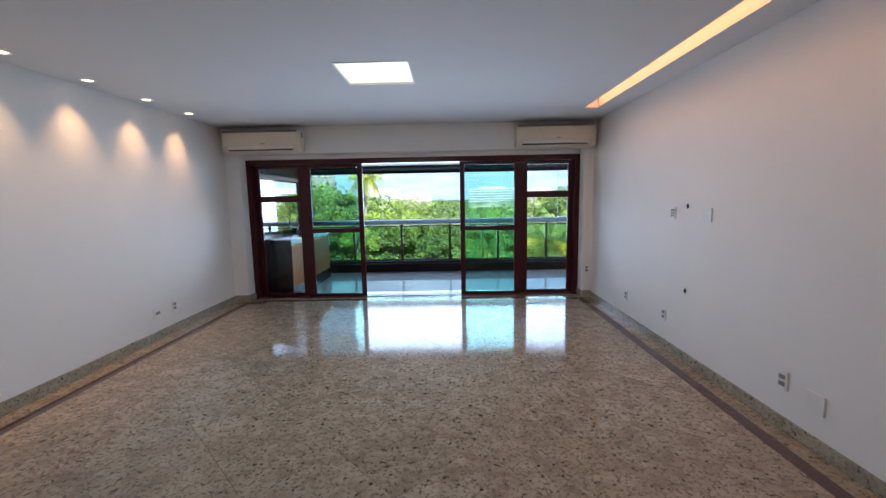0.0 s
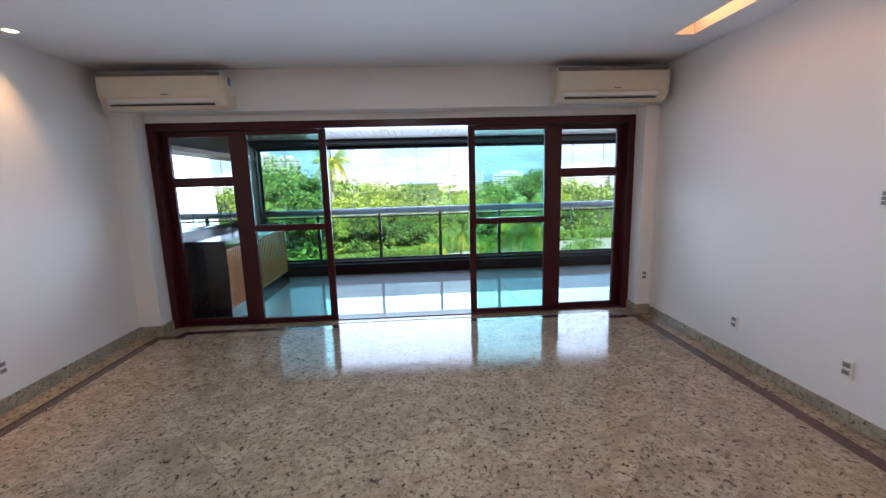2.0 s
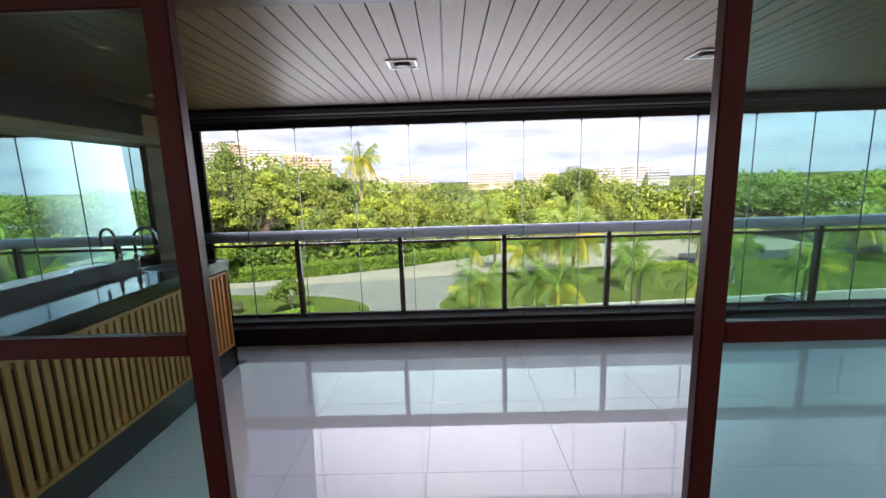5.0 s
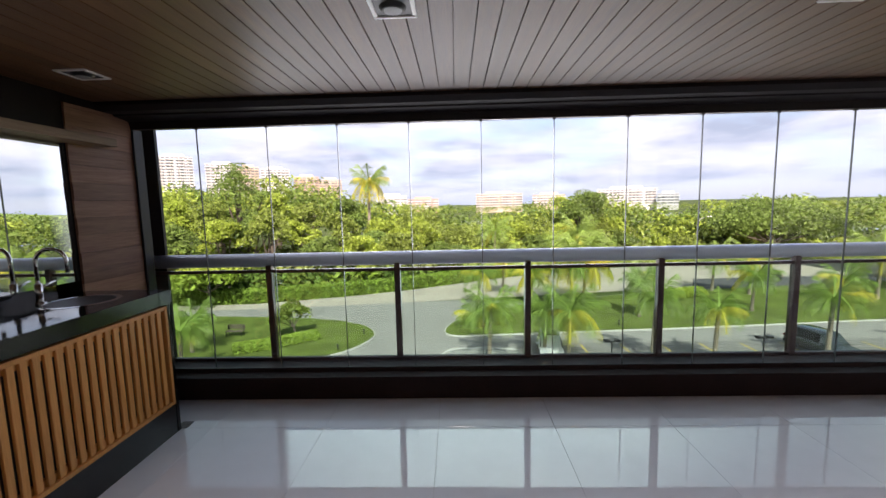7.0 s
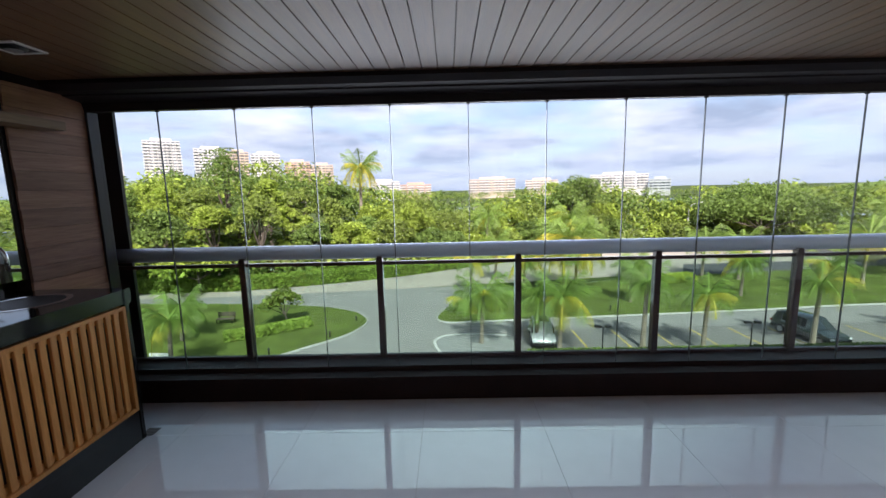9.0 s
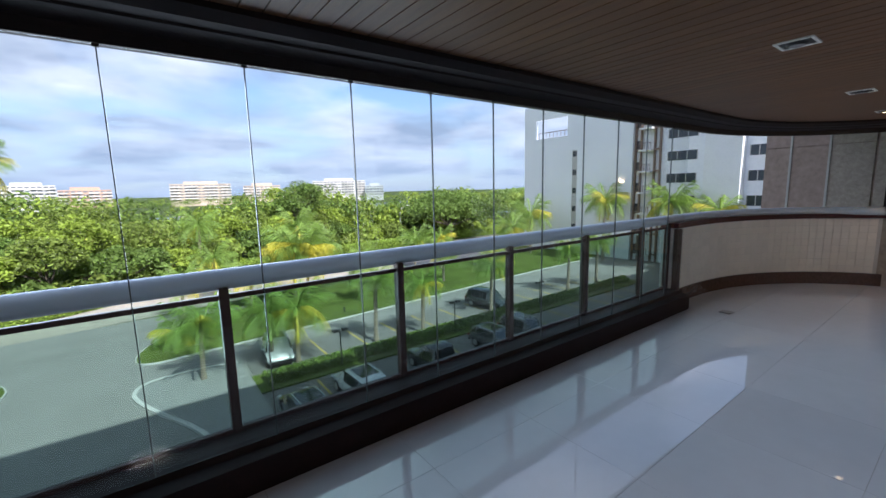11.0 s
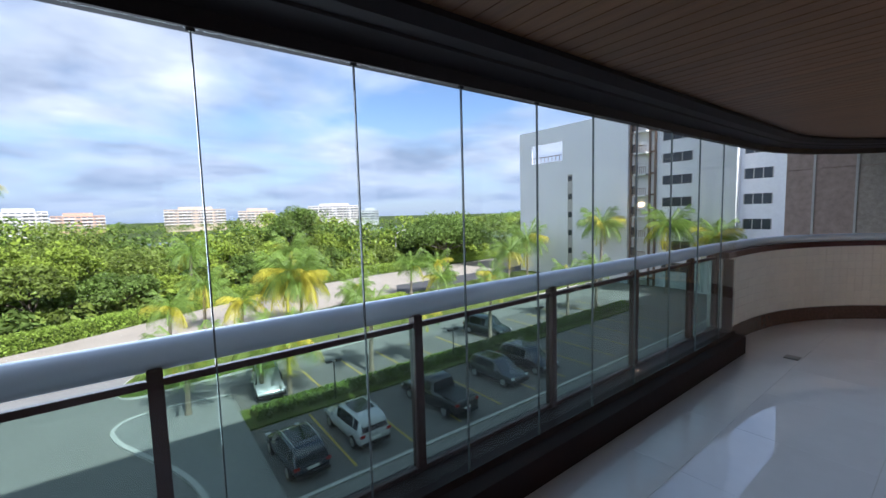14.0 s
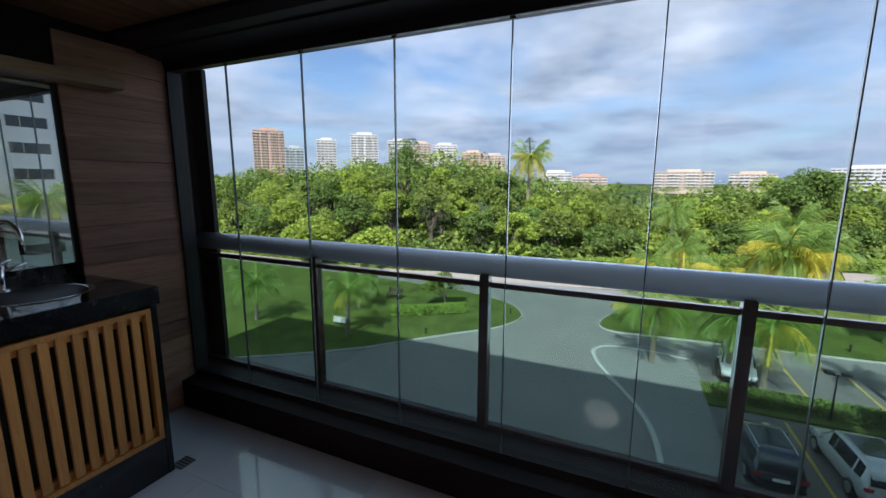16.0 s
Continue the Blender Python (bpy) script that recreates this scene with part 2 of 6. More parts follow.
M_CHROME = mat("chrome", (0.72, 0.73, 0.75), 0.12, 1.0, 0.02)
M_STONE = mat("pink_stone_cladding", (0.33, 0.25, 0.21), 0.75, 0, 0.22, 9, 90, 0.3)
M_STONE2 = mat("grey_stone_cladding", (0.36, 0.31, 0.26), 0.75, 0, 0.25, 14, 110, 0.35)
M_SCREEN = mat("grey_door_screen", (0.055, 0.058, 0.062), 0.6, 0, 0.15, 3, 300)
M_PANEL = emit_mat("light_panel", (1.0, 0.87, 0.50), 0.31)
M_LAMP = emit_mat("lamp_glow", (1.0, 0.72, 0.36), 1.7)
M_BULB = emit_mat("bulb_glow", (1.0, 0.66, 0.30), 0.9)
M_LED = emit_mat("led_strip", (1.0, 0.42, 0.12), 0.8)
MIRROR = mat("mirror_silver", (0.86, 0.89, 0.88), 0.0, 1.0, 0.0, rvar=0.0)
# dark base colour that stands in for the shade of unlit rooms
M_ROOM_SHADE = mat("shade_toned_interior", (0.12, 0.11, 0.10), 0.8)

# ---------------- helpers of the scene ----------------


def bx(bm, x0, x1, y0, y1, z0, z1):
    """Adds a box to bm."""
    v = [bm.verts.new((x, y, z)) for x in (x0, x1) for y in (y0, y1) for z in (z0, z1)]
    for f in ((0, 1, 3, 2), (4, 6, 7, 5), (0, 4, 5, 1), (2, 3, 7, 6), (0, 2, 6, 4), (1, 5, 7, 3)):
        bm.faces.new([v[i] for i in f])
    return v


def cyl(bm, x, y, z0, z1, r0, r1=None, n=16, cap=True):
    r1 = r0 if r1 is None else r1
    a = [bm.verts.new((x + r0 * math.cos(k * math.tau / n), y + r0 * math.sin(k * math.tau / n), z0)) for k in range(n)]
    b = [bm.verts.new((x + r1 * math.cos(k * math.tau / n), y + r1 * math.sin(k * math.tau / n), z1)) for k in range(n)]
    for k in range(n):
        bm.faces.new((a[k], a[(k + 1) % n], b[(k + 1) % n], b[k]))
    if cap:
        bm.faces.new(a[::-1]); bm.faces.new(b)


def tube(bm, pts, r, n=10):
    """A round tube along points; r: a radius or one for each point."""
    pts = [Vector(p) for p in pts]
    rr = r if isinstance(r, (list, tuple)) else [r] * len(pts)
    rings = []
    for i, p in enumerate(pts):
        d = (pts[min(i + 1, len(pts) - 1)] - pts[max(i - 1, 0)]).normalized()
        u = d.orthogonal().normalized() if i == 0 else (u0 - d * u0.dot(d)).normalized()
        u0 = u
        w = d.cross(u)
        rings.append([bm.verts.new(p + rr[i] * (u * math.cos(k * math.tau / n) + w * math.sin(k * math.tau / n))) for k in range(n)])
    for a, b in zip(rings, rings[1:]):
        for k in range(n):
            bm.faces.new((a[k], a[(k + 1) % n], b[(k + 1) % n], b[k]))
    bm.faces.new(rings[0][::-1]); bm.faces.new(rings[-1])


def loft(bm, path, profile):
    """Sweeps a closed (offset, z) profile along a plan path; offset grows to the path's left."""
    n = len(path)
    rings = []
    for i, (x, y) in enumerate(path):
        x0, y0 = path[max(i - 1, 0)]
        x1, y1 = path[min(i + 1, n - 1)]
        L = math.hypot(x1 - x0, y1 - y0)
        nx, ny = -(y1 - y0) / L, (x1 - x0) / L
        rings.append([bm.verts.new((x + nx * o, y + ny * o, z)) for o, z in profile])
    m = len(profile)
    for a, b in zip(rings, rings[1:]):
        for k in range(m):
            bm.faces.new((a[k], a[(k + 1) % m], b[(k + 1) % m], b[k]))
    bm.faces.new(rings[0][::-1]); bm.faces.new(rings[-1])


def finish(bm, name, material, bevel=0.0, smooth=False):
    bmesh.ops.recalc_face_normals(bm, faces=bm.faces)
    if bevel:
        es = [e for e in bm.edges if len(e.link_faces) == 2 and e.calc_face_angle(0) > 0.6]
        bmesh.ops.bevel(bm, geom=es, offset=bevel, segments=2, affect="EDGES", clamp_overlap=True)
    me = bpy.data.meshes.new(name)
    bm.to_mesh(me)
    bm.free()
    me.materials.append(material)
    if smooth:
        for p in me.polygons:
            p.use_smooth = True
    return me


def placed(ob):
    """The matrix of an object in the world, worked out from its parents."""
    m = ob.matrix_parent_inverse @ ob.matrix_basis
    return m if ob.parent is None else placed(ob.parent) @ m


def part(name, bm, material, parent, label="", bevel=0.0, smooth=False):
    """Links bm as one mesh object under a thing or part."""
    ob = new(name, finish(bm, name, material, bevel, smooth))
    if parent is not None:
        ob.parent = parent
        ob.matrix_parent_inverse = placed(parent).inverted()
    if label:
        ob["label"] = label
    return ob


def solid(name, material, *boxes, bevel=0.0):
    bm = bmesh.new()
    for b in boxes:
        bx(bm, *b)
    return new(name, finish(bm, name, material, bevel))


def pbox(name, material, parent, *boxes, label="", bevel=0.0):
    bm = bmesh.new()
    for b in boxes:
        bx(bm, *b)
    return part(name, bm, material, parent, label, bevel)


def thing(name, label, category, at=(0, 0, 0), group="", kind=""):
    e = new(name)
    e.location = at
    e.empty_display_size = 0.1
    return tagged(e, label, category, group, kind)


def structure(ob, label, category):
    return tagged(ob, label, category, kind="structure")


def raw(name, verts, faces, material, parent=None):
    """A mesh from numpy arrays of vertices and quads."""
    me = bpy.data.meshes.new(name)
    v, f = np.asarray(verts, np.float32), np.asarray(faces, np.int32)
    k = f.shape[1]
    me.vertices.add(len(v)); me.vertices.foreach_set("co", v.ravel())
    me.loops.add(f.size); me.loops.foreach_set("vertex_index", f.ravel())
    me.polygons.add(len(f))
    me.polygons.foreach_set("loop_start", np.arange(0, f.size, k, dtype=np.int32))
    me.polygons.foreach_set("loop_total", np.full(len(f), k, np.int32))
    me.update(calc_edges=True)
    me.materials.append(material)
    ob = new(name, me)
    if parent is not None:
        ob.parent = parent
        ob.matrix_parent_inverse = placed(parent).inverted()
    return ob


# ---------------- living room shell ----------------
YB = -3.2
structure(solid("wall_left", M_WALL, (XL - 0.2, XL, YB, 6.1, 0, 2.75)), "smooth white painted plaster side wall", "wall")
structure(solid("wall_right", M_WALL, (XR, XR + 0.2, YB, 5.9, 0, 2.75)), "smooth white painted plaster side wall with sockets", "wall")
structure(solid("wall_back", M_WALL, (XL - 0.2, XR + 0.2, YB - 0.2, YB, 0, 2.75)), "plain white painted back wall", "wall")
WX0, WX1, WH = -2.15, 2.80, 2.10
structure(solid("wall_window", M_WALL, (XL, WX0, YP, 6.1, 0, 2.16), (WX1, XR, YP, 6.1, 0, 2.16), (XL, XR, 5.70, 5.92, 2.16, 2.75), (XL, XR, 5.92, 6.1, WH, 2.75)), "white wall and beam around the glazed balcony doors", "wall")
# ceiling with openings for the square panel and the light slot
SX0, SX1, SY1 = 2.50, 2.66, 4.88
PX0, PX1, PY0, PY1 = -0.03, 0.57, 3.075, 3.685
bm = bmesh.new()
c0, c1 = CEIL, CEIL + 0.2
bx(bm, XL, PX0, YB, 5.9, c0, c1)
bx(bm, PX0, PX1, YB, PY0, c0, c1)
bx(bm, PX0, PX1, PY1, 5.9, c0, c1)
bx(bm, PX1, SX0, YB, 5.9, c0, c1)
bx(bm, SX0, SX1, SY1, 5.9, c0, c1)
bx(bm, SX1, XR, YB, 5.9, c0, c1)
bx(bm, SX0, SX1, YB, SY1, c0 + 0.12, c1)
bx(bm, PX0, PX1, PY0, PY1, c0 + 0.06, c1)
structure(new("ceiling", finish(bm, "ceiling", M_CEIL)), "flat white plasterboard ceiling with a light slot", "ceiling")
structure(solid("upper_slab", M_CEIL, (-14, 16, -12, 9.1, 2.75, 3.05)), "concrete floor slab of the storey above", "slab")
structure(solid("floor", M_JOINT, (XL, XR, YB, 6.1, -0.2, -0.004)), "floor of polished speckled granite tiles", "floor")

# ---------------- window wall: sliding doors ----------------
FT = 0.05
win = thing("window_1", "maroon aluminium sliding balcony doors standing open in the middle", "sliding door", (0.3, 5.97, 0), kind="structure")
Y0, Y1 = 5.93, 6.12
pbox("outer_frame", M_FRAME, win, (WX0, WX0 + 0.07, Y0, Y1, 0, WH), (WX1 - 0.07, WX1, Y0, Y1, 0, WH), (WX0 + 0.07, WX1 - 0.07, Y0, Y1, WH - 0.075, WH), (WX0 + 0.07, WX1 - 0.07, 5.95, Y1, -0.035, 0.012), bevel=0.004)


def leaf_ob(x0, x1, y, transom, glass, sl=0.07, sr=0.07):
    d, z0, z1 = 0.02, 0.014, WH - 0.076
    t0, t1 = transom
    lf = pbox("leaf", M_FRAME, win, (x0, x0 + sl, y - d, y + d, z0, z1), (x1 - sr, x1, y - d, y + d, z0, z1),
              (x0 + sl, x1 - sr, y - d, y + d, z1 - 0.05, z1), (x0 + sl, x1 - sr, y - d, y + d, z0, z0 + 0.045), (x0 + sl, x1 - sr, y - d, y + d, t0, t1), bevel=0.004)
    for a, b in ((z0 + 0.04, t0 + 0.005), (t1 - 0.005, z1 - 0.045)):
        g = pbox("pane", glass, lf, (x0 + sl - 0.006, x1 - sr + 0.006, y - 0.003, y + 0.003, a, b))
        g.visible_shadow = False
    return lf


leaf_ob(WX0 + 0.071, -1.28, 6.06, (1.475, 1.57), M_GLASS, sr=0.14)
leaf_ob(1.90, WX1 - 0.071, 6.06, (1.475, 1.57), M_GLASS, sl=0.15)
leaf_ob(-1.31, -0.43, 5.985, (1.0, 1.065), M_GLASSG, sl=0.10)
leaf_ob(1.03, 1.94, 5.985, (1.0, 1.065), M_GLASSG, sr=0.10)

structure(solid("door_sill", M_GRAN, (WX0, WX1, 5.86, 5.948, -0.15, 0.004)), "polished speckled granite sill under the balcony doors", "sill")

# ---------------- living room: light fittings, air conditioners, sockets ----------------
pan = thing("ceiling_light_panel", "square white flush ceiling light panel, switched on", "ceiling light", (0.27, 3.38, CEIL))
pbox("diffuser", M_PANEL, pan, (PX0 + 0.004, PX1 - 0.004, PY0 + 0.004, PY1 - 0.004, CEIL + 0.012, CEIL + 0.02), label="glowing warm white diffuser")
pbox("frame", M_WHITEP, pan, (PX0, PX0 + 0.014, PY0, PY1, CEIL - 0.004, CEIL + 0.011), (PX1 - 0.014, PX1, PY0, PY1, CEIL - 0.004, CEIL + 0.011), (PX0 + 0.014, PX1 - 0.014, PY0, PY0 + 0.014, CEIL - 0.004, CEIL + 0.011), (PX0 + 0.014, PX1 - 0.014, PY1 - 0.014, PY1, CEIL - 0.004, CEIL + 0.011))
area("panel_lamp", pose(0.27, 3.38, CEIL - 0.006, 0, 0, 0), 0.56, 0.56, 7, (1.0, 0.92, 0.80))
strip = thing("cove_light", "warm led strip light inside the ceiling slot", "strip light", (SX1, 0.8, CEIL + 0.06))
pbox("led_strip", M_LED, strip, (SX0 + 0.01, SX0 + 0.022, YB + 0.05, SY1 - 0.05, CEIL + 0.085, CEIL + 0.11))
area("cove_lamp", pose((SX0 + SX1) / 2, (YB + SY1) / 2, CEIL + 0.11, 0, 0, 0), 0.10, SY1 - YB - 0.1, 5.5, (1.0, 0.42, 0.13))


def downlight(x, y, z, parent_group, lit=True):
    d = thing("downlight", "small round white recessed ceiling downlight, switched on", "downlight", (x, y, z), parent_group)
    bm = bmesh.new()
    n = 24
    rings = []
    for r, h in ((0.062, 0.0), (0.060, -0.005), (0.045, -0.005), (0.040, 0.0)):
        rings.append([bm.verts.new((x + r * math.cos(k * math.tau / n), y + r * math.sin(k * math.tau / n), z + h - 0.001)) for k in range(n)])
    for a, b in zip(rings, rings[1:]):
        for k in range(n):
            bm.faces.new((a[k], a[(k + 1) % n], b[(k + 1) % n], b[k]))
    part("trim_ring", bm, M_WHITEP, d, smooth=True)
    bm = bmesh.new()
    cyl(bm, x, y, z - 0.003, z - 0.0015, 0.041, n=20)
    part("lens", bm, M_LAMP if lit else M_GREY, d, "glowing lens")
    return d


for k in range(9):
    y = 4.71 - 0.675 * k
    downlight(-2.17, y, CEIL, "row of downlights along the wall")
    spot("downlight_lamp", look((-2.17, y, CEIL - 0.012), (-2.42, y, 1.0)), 9.5, (1.0, 0.52, 0.19), 76, 1.0, 0.04)


def split_unit(cx, label):
    """Wall-mounted split air conditioner, about 1.07 m wide."""
    w, z0, z1 = 1.07, 2.16, 2.46
    t = thing("air_conditioner", label, "air conditioner", (cx, 5.70, z0), "pair of split units over the doors")
    x0, x1 = cx - w / 2, cx + w / 2
    prof = [(5.699, z0 + 0.02), (5.60, z0), (5.535, z0 + 0.022), (5.495, z0 + 0.085), (5.482, z0 + 0.16), (5.486, z1 - 0.03), (5.51, z1), (5.699, z1)]
    bm = bmesh.new()
    a = [bm.verts.new((x0, y, z)) for y, z in prof]
    b = [bm.verts.new((x1, y, z)) for y, z in prof]
    for k in range(len(prof)):
        j = (k + 1) % len(prof)
        bm.faces.new((a[k], a[j], b[j], b[k]))
    bm.faces.new(a[::-1]); bm.faces.new(b)
    part("body", bm, M_CREAM, t, bevel=0.008)
    pbox("front_panel", M_CREAM, t, (x0 + 0.012, x1 - 0.035, 5.474, 5.488, z0 + 0.092, z1 - 0.036), bevel=0.004)
    # darker band along the top edge of the front
    pbox("intake_strip", mat("brown_grey_plastic", (0.20, 0.165, 0.125), 0.5), t, (x0 + 0.012, x1 - 0.035, 5.478, 5.49, z1 - 0.034, z1 - 0.006), label="brown-grey intake strip")
    fl = pbox("flap", M_WHITEP, t, (x0 + 0.07, x1 - 0.10, 5.493, 5.52, z0 + 0.05, z0 + 0.083), bevel=0.004)
    pbox("outlet_slot", M_BLK, t, (x0 + 0.08, x1 - 0.11, 5.512, 5.54, z0 + 0.028, z0 + 0.040))
    pbox("louvre", M_GREY, t, (x0 + 0.11, x1 - 0.11, 5.52, 5.66, z1 - 0.001, z1 + 0.003))
    pbox("badge", M_GREY, t, (cx + 0.0, cx + 0.06, 5.472, 5.4745, z0 + 0.108, z0 + 0.118))
    pbox("sticker", mat("blue_sticker", (0.10, 0.20, 0.42), 0.4), t, (x1 - 0.0005, x1 + 0.0015, 5.56, 5.62, z1 - 0.10, z1 - 0.03), label="small blue and white energy label")
    return t


split_unit(-1.70, "cream wall-mounted split air conditioner over the balcony doors")
split_unit(2.335, "cream wall-mounted split air conditioner over the balcony doors")


def plate(x, y, z, wy, hz, nx, kind, label, cat="socket"):
    """A wall plate on a wall facing nx (+1 or -1), or on a wall facing -y (nx=0)."""
    t = thing("wall_socket" if kind == "socket" else ("light_switch" if kind == "switch" else "blank_plate"), label, cat, (x, y, z))

    def bb(a0, a1, d0, d1, z0, z1):
        lo, hi = min(nx * d0, nx * d1), max(nx * d0, nx * d1)
        return (x + lo, x + hi, y + a0, y + a1, z + z0, z + z1) if nx else (x + a0, x + a1, y - d1, y - d0, z + z0, z + z1)
    pbox("cover", M_WHITEP, t, bb(-wy / 2, wy / 2, 0.0005, 0.010, -hz / 2, hz / 2), bevel=0.004)
    if kind == "socket":
        for k in range(2 if hz > wy else 1):
            zc = (0.022 - 0.044 * k) if hz > wy else 0
            insert = pbox("insert", M_GREY, t, bb(-wy * 0.28, wy * 0.28, 0.0095, 0.0125, zc - 0.015, zc + 0.015))
            for j in (-1, 0, 1):
                pbox("hole", M_BLK, insert, bb(j * 0.010 - 0.003, j * 0.010 + 0.003, 0.012, 0.0132, zc - 0.003, zc + 0.003))
    elif kind == "switch":
        for i in range(2):
            for k in range(3):
                pbox("button", M_GREY, t, bb(-0.028 + i * 0.03, -0.004 + i * 0.03, 0.0095, 0.013, -0.034 + k * 0.025, -0.014 + k * 0.025), bevel=0.002)
    return t


plate(XL, 4.40, 0.305, 0.075, 0.115, 1, "socket", "white double wall socket low on the plaster wall")
plate(XL, 4.12, 0.295, 0.115, 0.115, 1, "socket", "square white wall socket low on the plaster wall")
plate(XR, 3.63, 1.31, 0.085, 0.115, -1, "switch", "white six-button wall switch at shoulder height", "switch")
plate(XR, 3.71, 0.325, 0.075, 0.115, -1, "socket", "white double wall socket low on the plaster wall")
plate(XR, 4.56, 0.31, 0.075, 0.115, -1, "socket", "white double wall socket near the window corner")
plate(XR, 2.285, 0.31, 0.085, 0.125, -1, "socket", "white triple wall socket low on the plaster wall")
plate(XR, 2.05, 0.28, 0.12, 0.12, -1, "blank", "blank white wall plate low on the plaster wall", "cover plate")
plate(XR, 3.13, 1.31, 0.12, 0.115, -1, "blank", "blank white wall plate at shoulder height", "cover plate")
plate(2.865, YP, 0.42, 0.07, 0.10, 0, "socket", "small white socket on the window pier")
for yy, z in ((3.41, 1.375), (3.385, 0.63)):
    bm = bmesh.new()
    bmesh.ops.create_uvsphere(bm, u_segments=14, v_segments=8, radius=1.0, matrix=Matrix.Translation((XR, yy, z)) @ Matrix.Diagonal((0.010, 0.016, 0.022, 1)))
    tagged(new("cable_hole", finish(bm, "cable_hole", M_BLK, smooth=True)), "dark oval cable outlet in the white wall", "cable outlet")

# skirting of stone round the room
bm = bmesh.new()
for b in ((XL, XL + 0.018, YB, YP - 0.018, 0, 0.10), (XL, WX0 + 0.018, YP - 0.018, YP, 0, 0.10), (WX0, WX0 + 0.018, YP, 5.93, 0, 0.10),
          (XR - 0.018, XR, YB, YP - 0.018, 0, 0.082), (WX1 - 0.018, XR, YP - 0.018, YP, 0, 0.10), (WX1 - 0.018, WX1, YP, 5.93, 0, 0.10)):
    bx(bm, *b)
structure(new("baseboard", finish(bm, "baseboard", M_GRANB, 0.003)), "polished greenish granite skirting along the walls", "baseboard")

# ---------------- balcony shell ----------------
PITCH = 1.092
POSTS = [-1.31 + PITCH * k for k in range(7)]          # along the straight front
YR = 9.05
EX = 9.05
# plan of the front edge: straight, then a wide curve to the end wall
front = [(-2.36, 8.86), (0, 8.86), (3, 8.86), (5.9, 8.86)]
curve_pts = [(6.0, 8.86)] + [(6.9 + 2.15 * math.sin(a) , 6.9 + 1.96 * math.cos(a)) for a in [radians(8 + k * 8) for k in range(0, 9)]] + [(EX, 7.5)]
structure(solid("balcony_floor", M_GROUT, (-2.7, 9.6, 6.1, 9.1, BF - 0.25, BF - 0.004), (WX0, WX1, 5.96, 6.1, -0.25, -0.037)), "floor of large polished white porcelain tiles", "floor")
structure(solid("wall_balcony_left", M_DARK, (-2.75, -2.37, 6.1, 9.14, BF - 0.2, 2.75)), "wall at the bar end of the balcony", "wall")
# kerb under the front glass
bm = bmesh.new()
loft(bm, [(-2.36, 8.9), (1, 8.9), (5.92, 8.9)], [(-0.13, BF), (0.22, BF), (0.22, 0.10), (-0.02, 0.10), (-0.04, 0.07), (-0.13, 0.06)])
structure(new("balcony_kerb", finish(bm, "balcony_kerb", M_KERBW)), "low dark brown kerb under the glass front", "kerb")
# beam with a blind box over the front
bm = bmesh.new()
beam_path = [(-2.36, 8.9), (2, 8.9), (5.6, 8.9)] + [(6.3 + 2.6 * math.sin(a), 7.0 + 1.9 * math.cos(a)) for a in [radians(6 + 9 * k) for k in range(9)]] + [(8.95, 7.5)]
loft(bm, beam_path, [(-0.33, 2.20), (-0.33, 2.165), (-0.27, 2.135), (-0.20, 2.13), (-0.19, 2.12), (-0.05, 2.105), (-0.035, 2.05), (0.02, 2.05), (0.025, 2.10), (0.06, 2.17), (0.22, 2.19), (0.22, 2.20)])
structure(new("beam", finish(bm, "beam", M_DARK)), "dark brown blind box and beam above the glazing", "beam")
# plank ceiling, one mesh
bm = bmesh.new()
x = -2.36
while x < 9.4:
    bx(bm, x + 0.003, x + 0.095, 6.1, 8.62, BCEIL, BCEIL + 0.02)
    x += 0.098
bx(bm, -2.36, 9.5, 6.1, 9.1, BCEIL + 0.021, BCEIL + 0.03)
structure(new("balcony_ceiling", finish(bm, "balcony_ceiling", M_SLAT)), "varnished tongue-and-groove wooden plank ceiling", "ceiling")

# ---------------- handrail and glass ----------------
rail = thing("balustrade", "dark bronze balcony railing with glass panels and blue-grey handrail", "railing", (2, YR, 0.1), kind="structure")
bm = bmesh.new()
rp = [(-2.36, 9.1), (2, 9.1), (5.9, 9.1)] + [(6.5 + 2.55 * math.sin(a), 7.15 + 1.93 * math.cos(a)) for a in [radians(8 + 9 * k) for k in range(9)]] + [(9.07, 7.53)]
loft(bm, rp, [(0.062 * math.cos(a), 0.972 + 0.058 * math.sin(a)) for a in [k * math.tau / 16 for k in range(16)]])
part("handrail", bm, M_RAIL, rail, "thick rounded blue-grey handrail", smooth=True)
for k, x in enumerate(POSTS + [5.88]):
    pbox("post", M_BRONZE, rail, (x - 0.024, x + 0.024, 9.03, 9.09, 0.10, 0.935), bevel=0.004)
ends = [-2.36] + POSTS + [5.88]
for a, b in zip(ends, ends[1:]):
    lo = a + (0.024 if a > -2.3 else 0)
    pbox("top_bar", M_BRONZE, rail, (lo, b - 0.024, 9.045, 9.075, 0.868, 0.895), bevel=0.003)
    pbox("bottom_bar", M_BRONZE, rail, (lo, b - 0.024, 9.04, 9.08, 0.10, 0.125), bevel=0.003)
    g = pbox("rail_pane", M_GLASSR, rail, (lo, b - 0.024, 9.056, 9.064, 0.125, 0.868), label="smoked green rail glass")
    g.visible_shadow = False

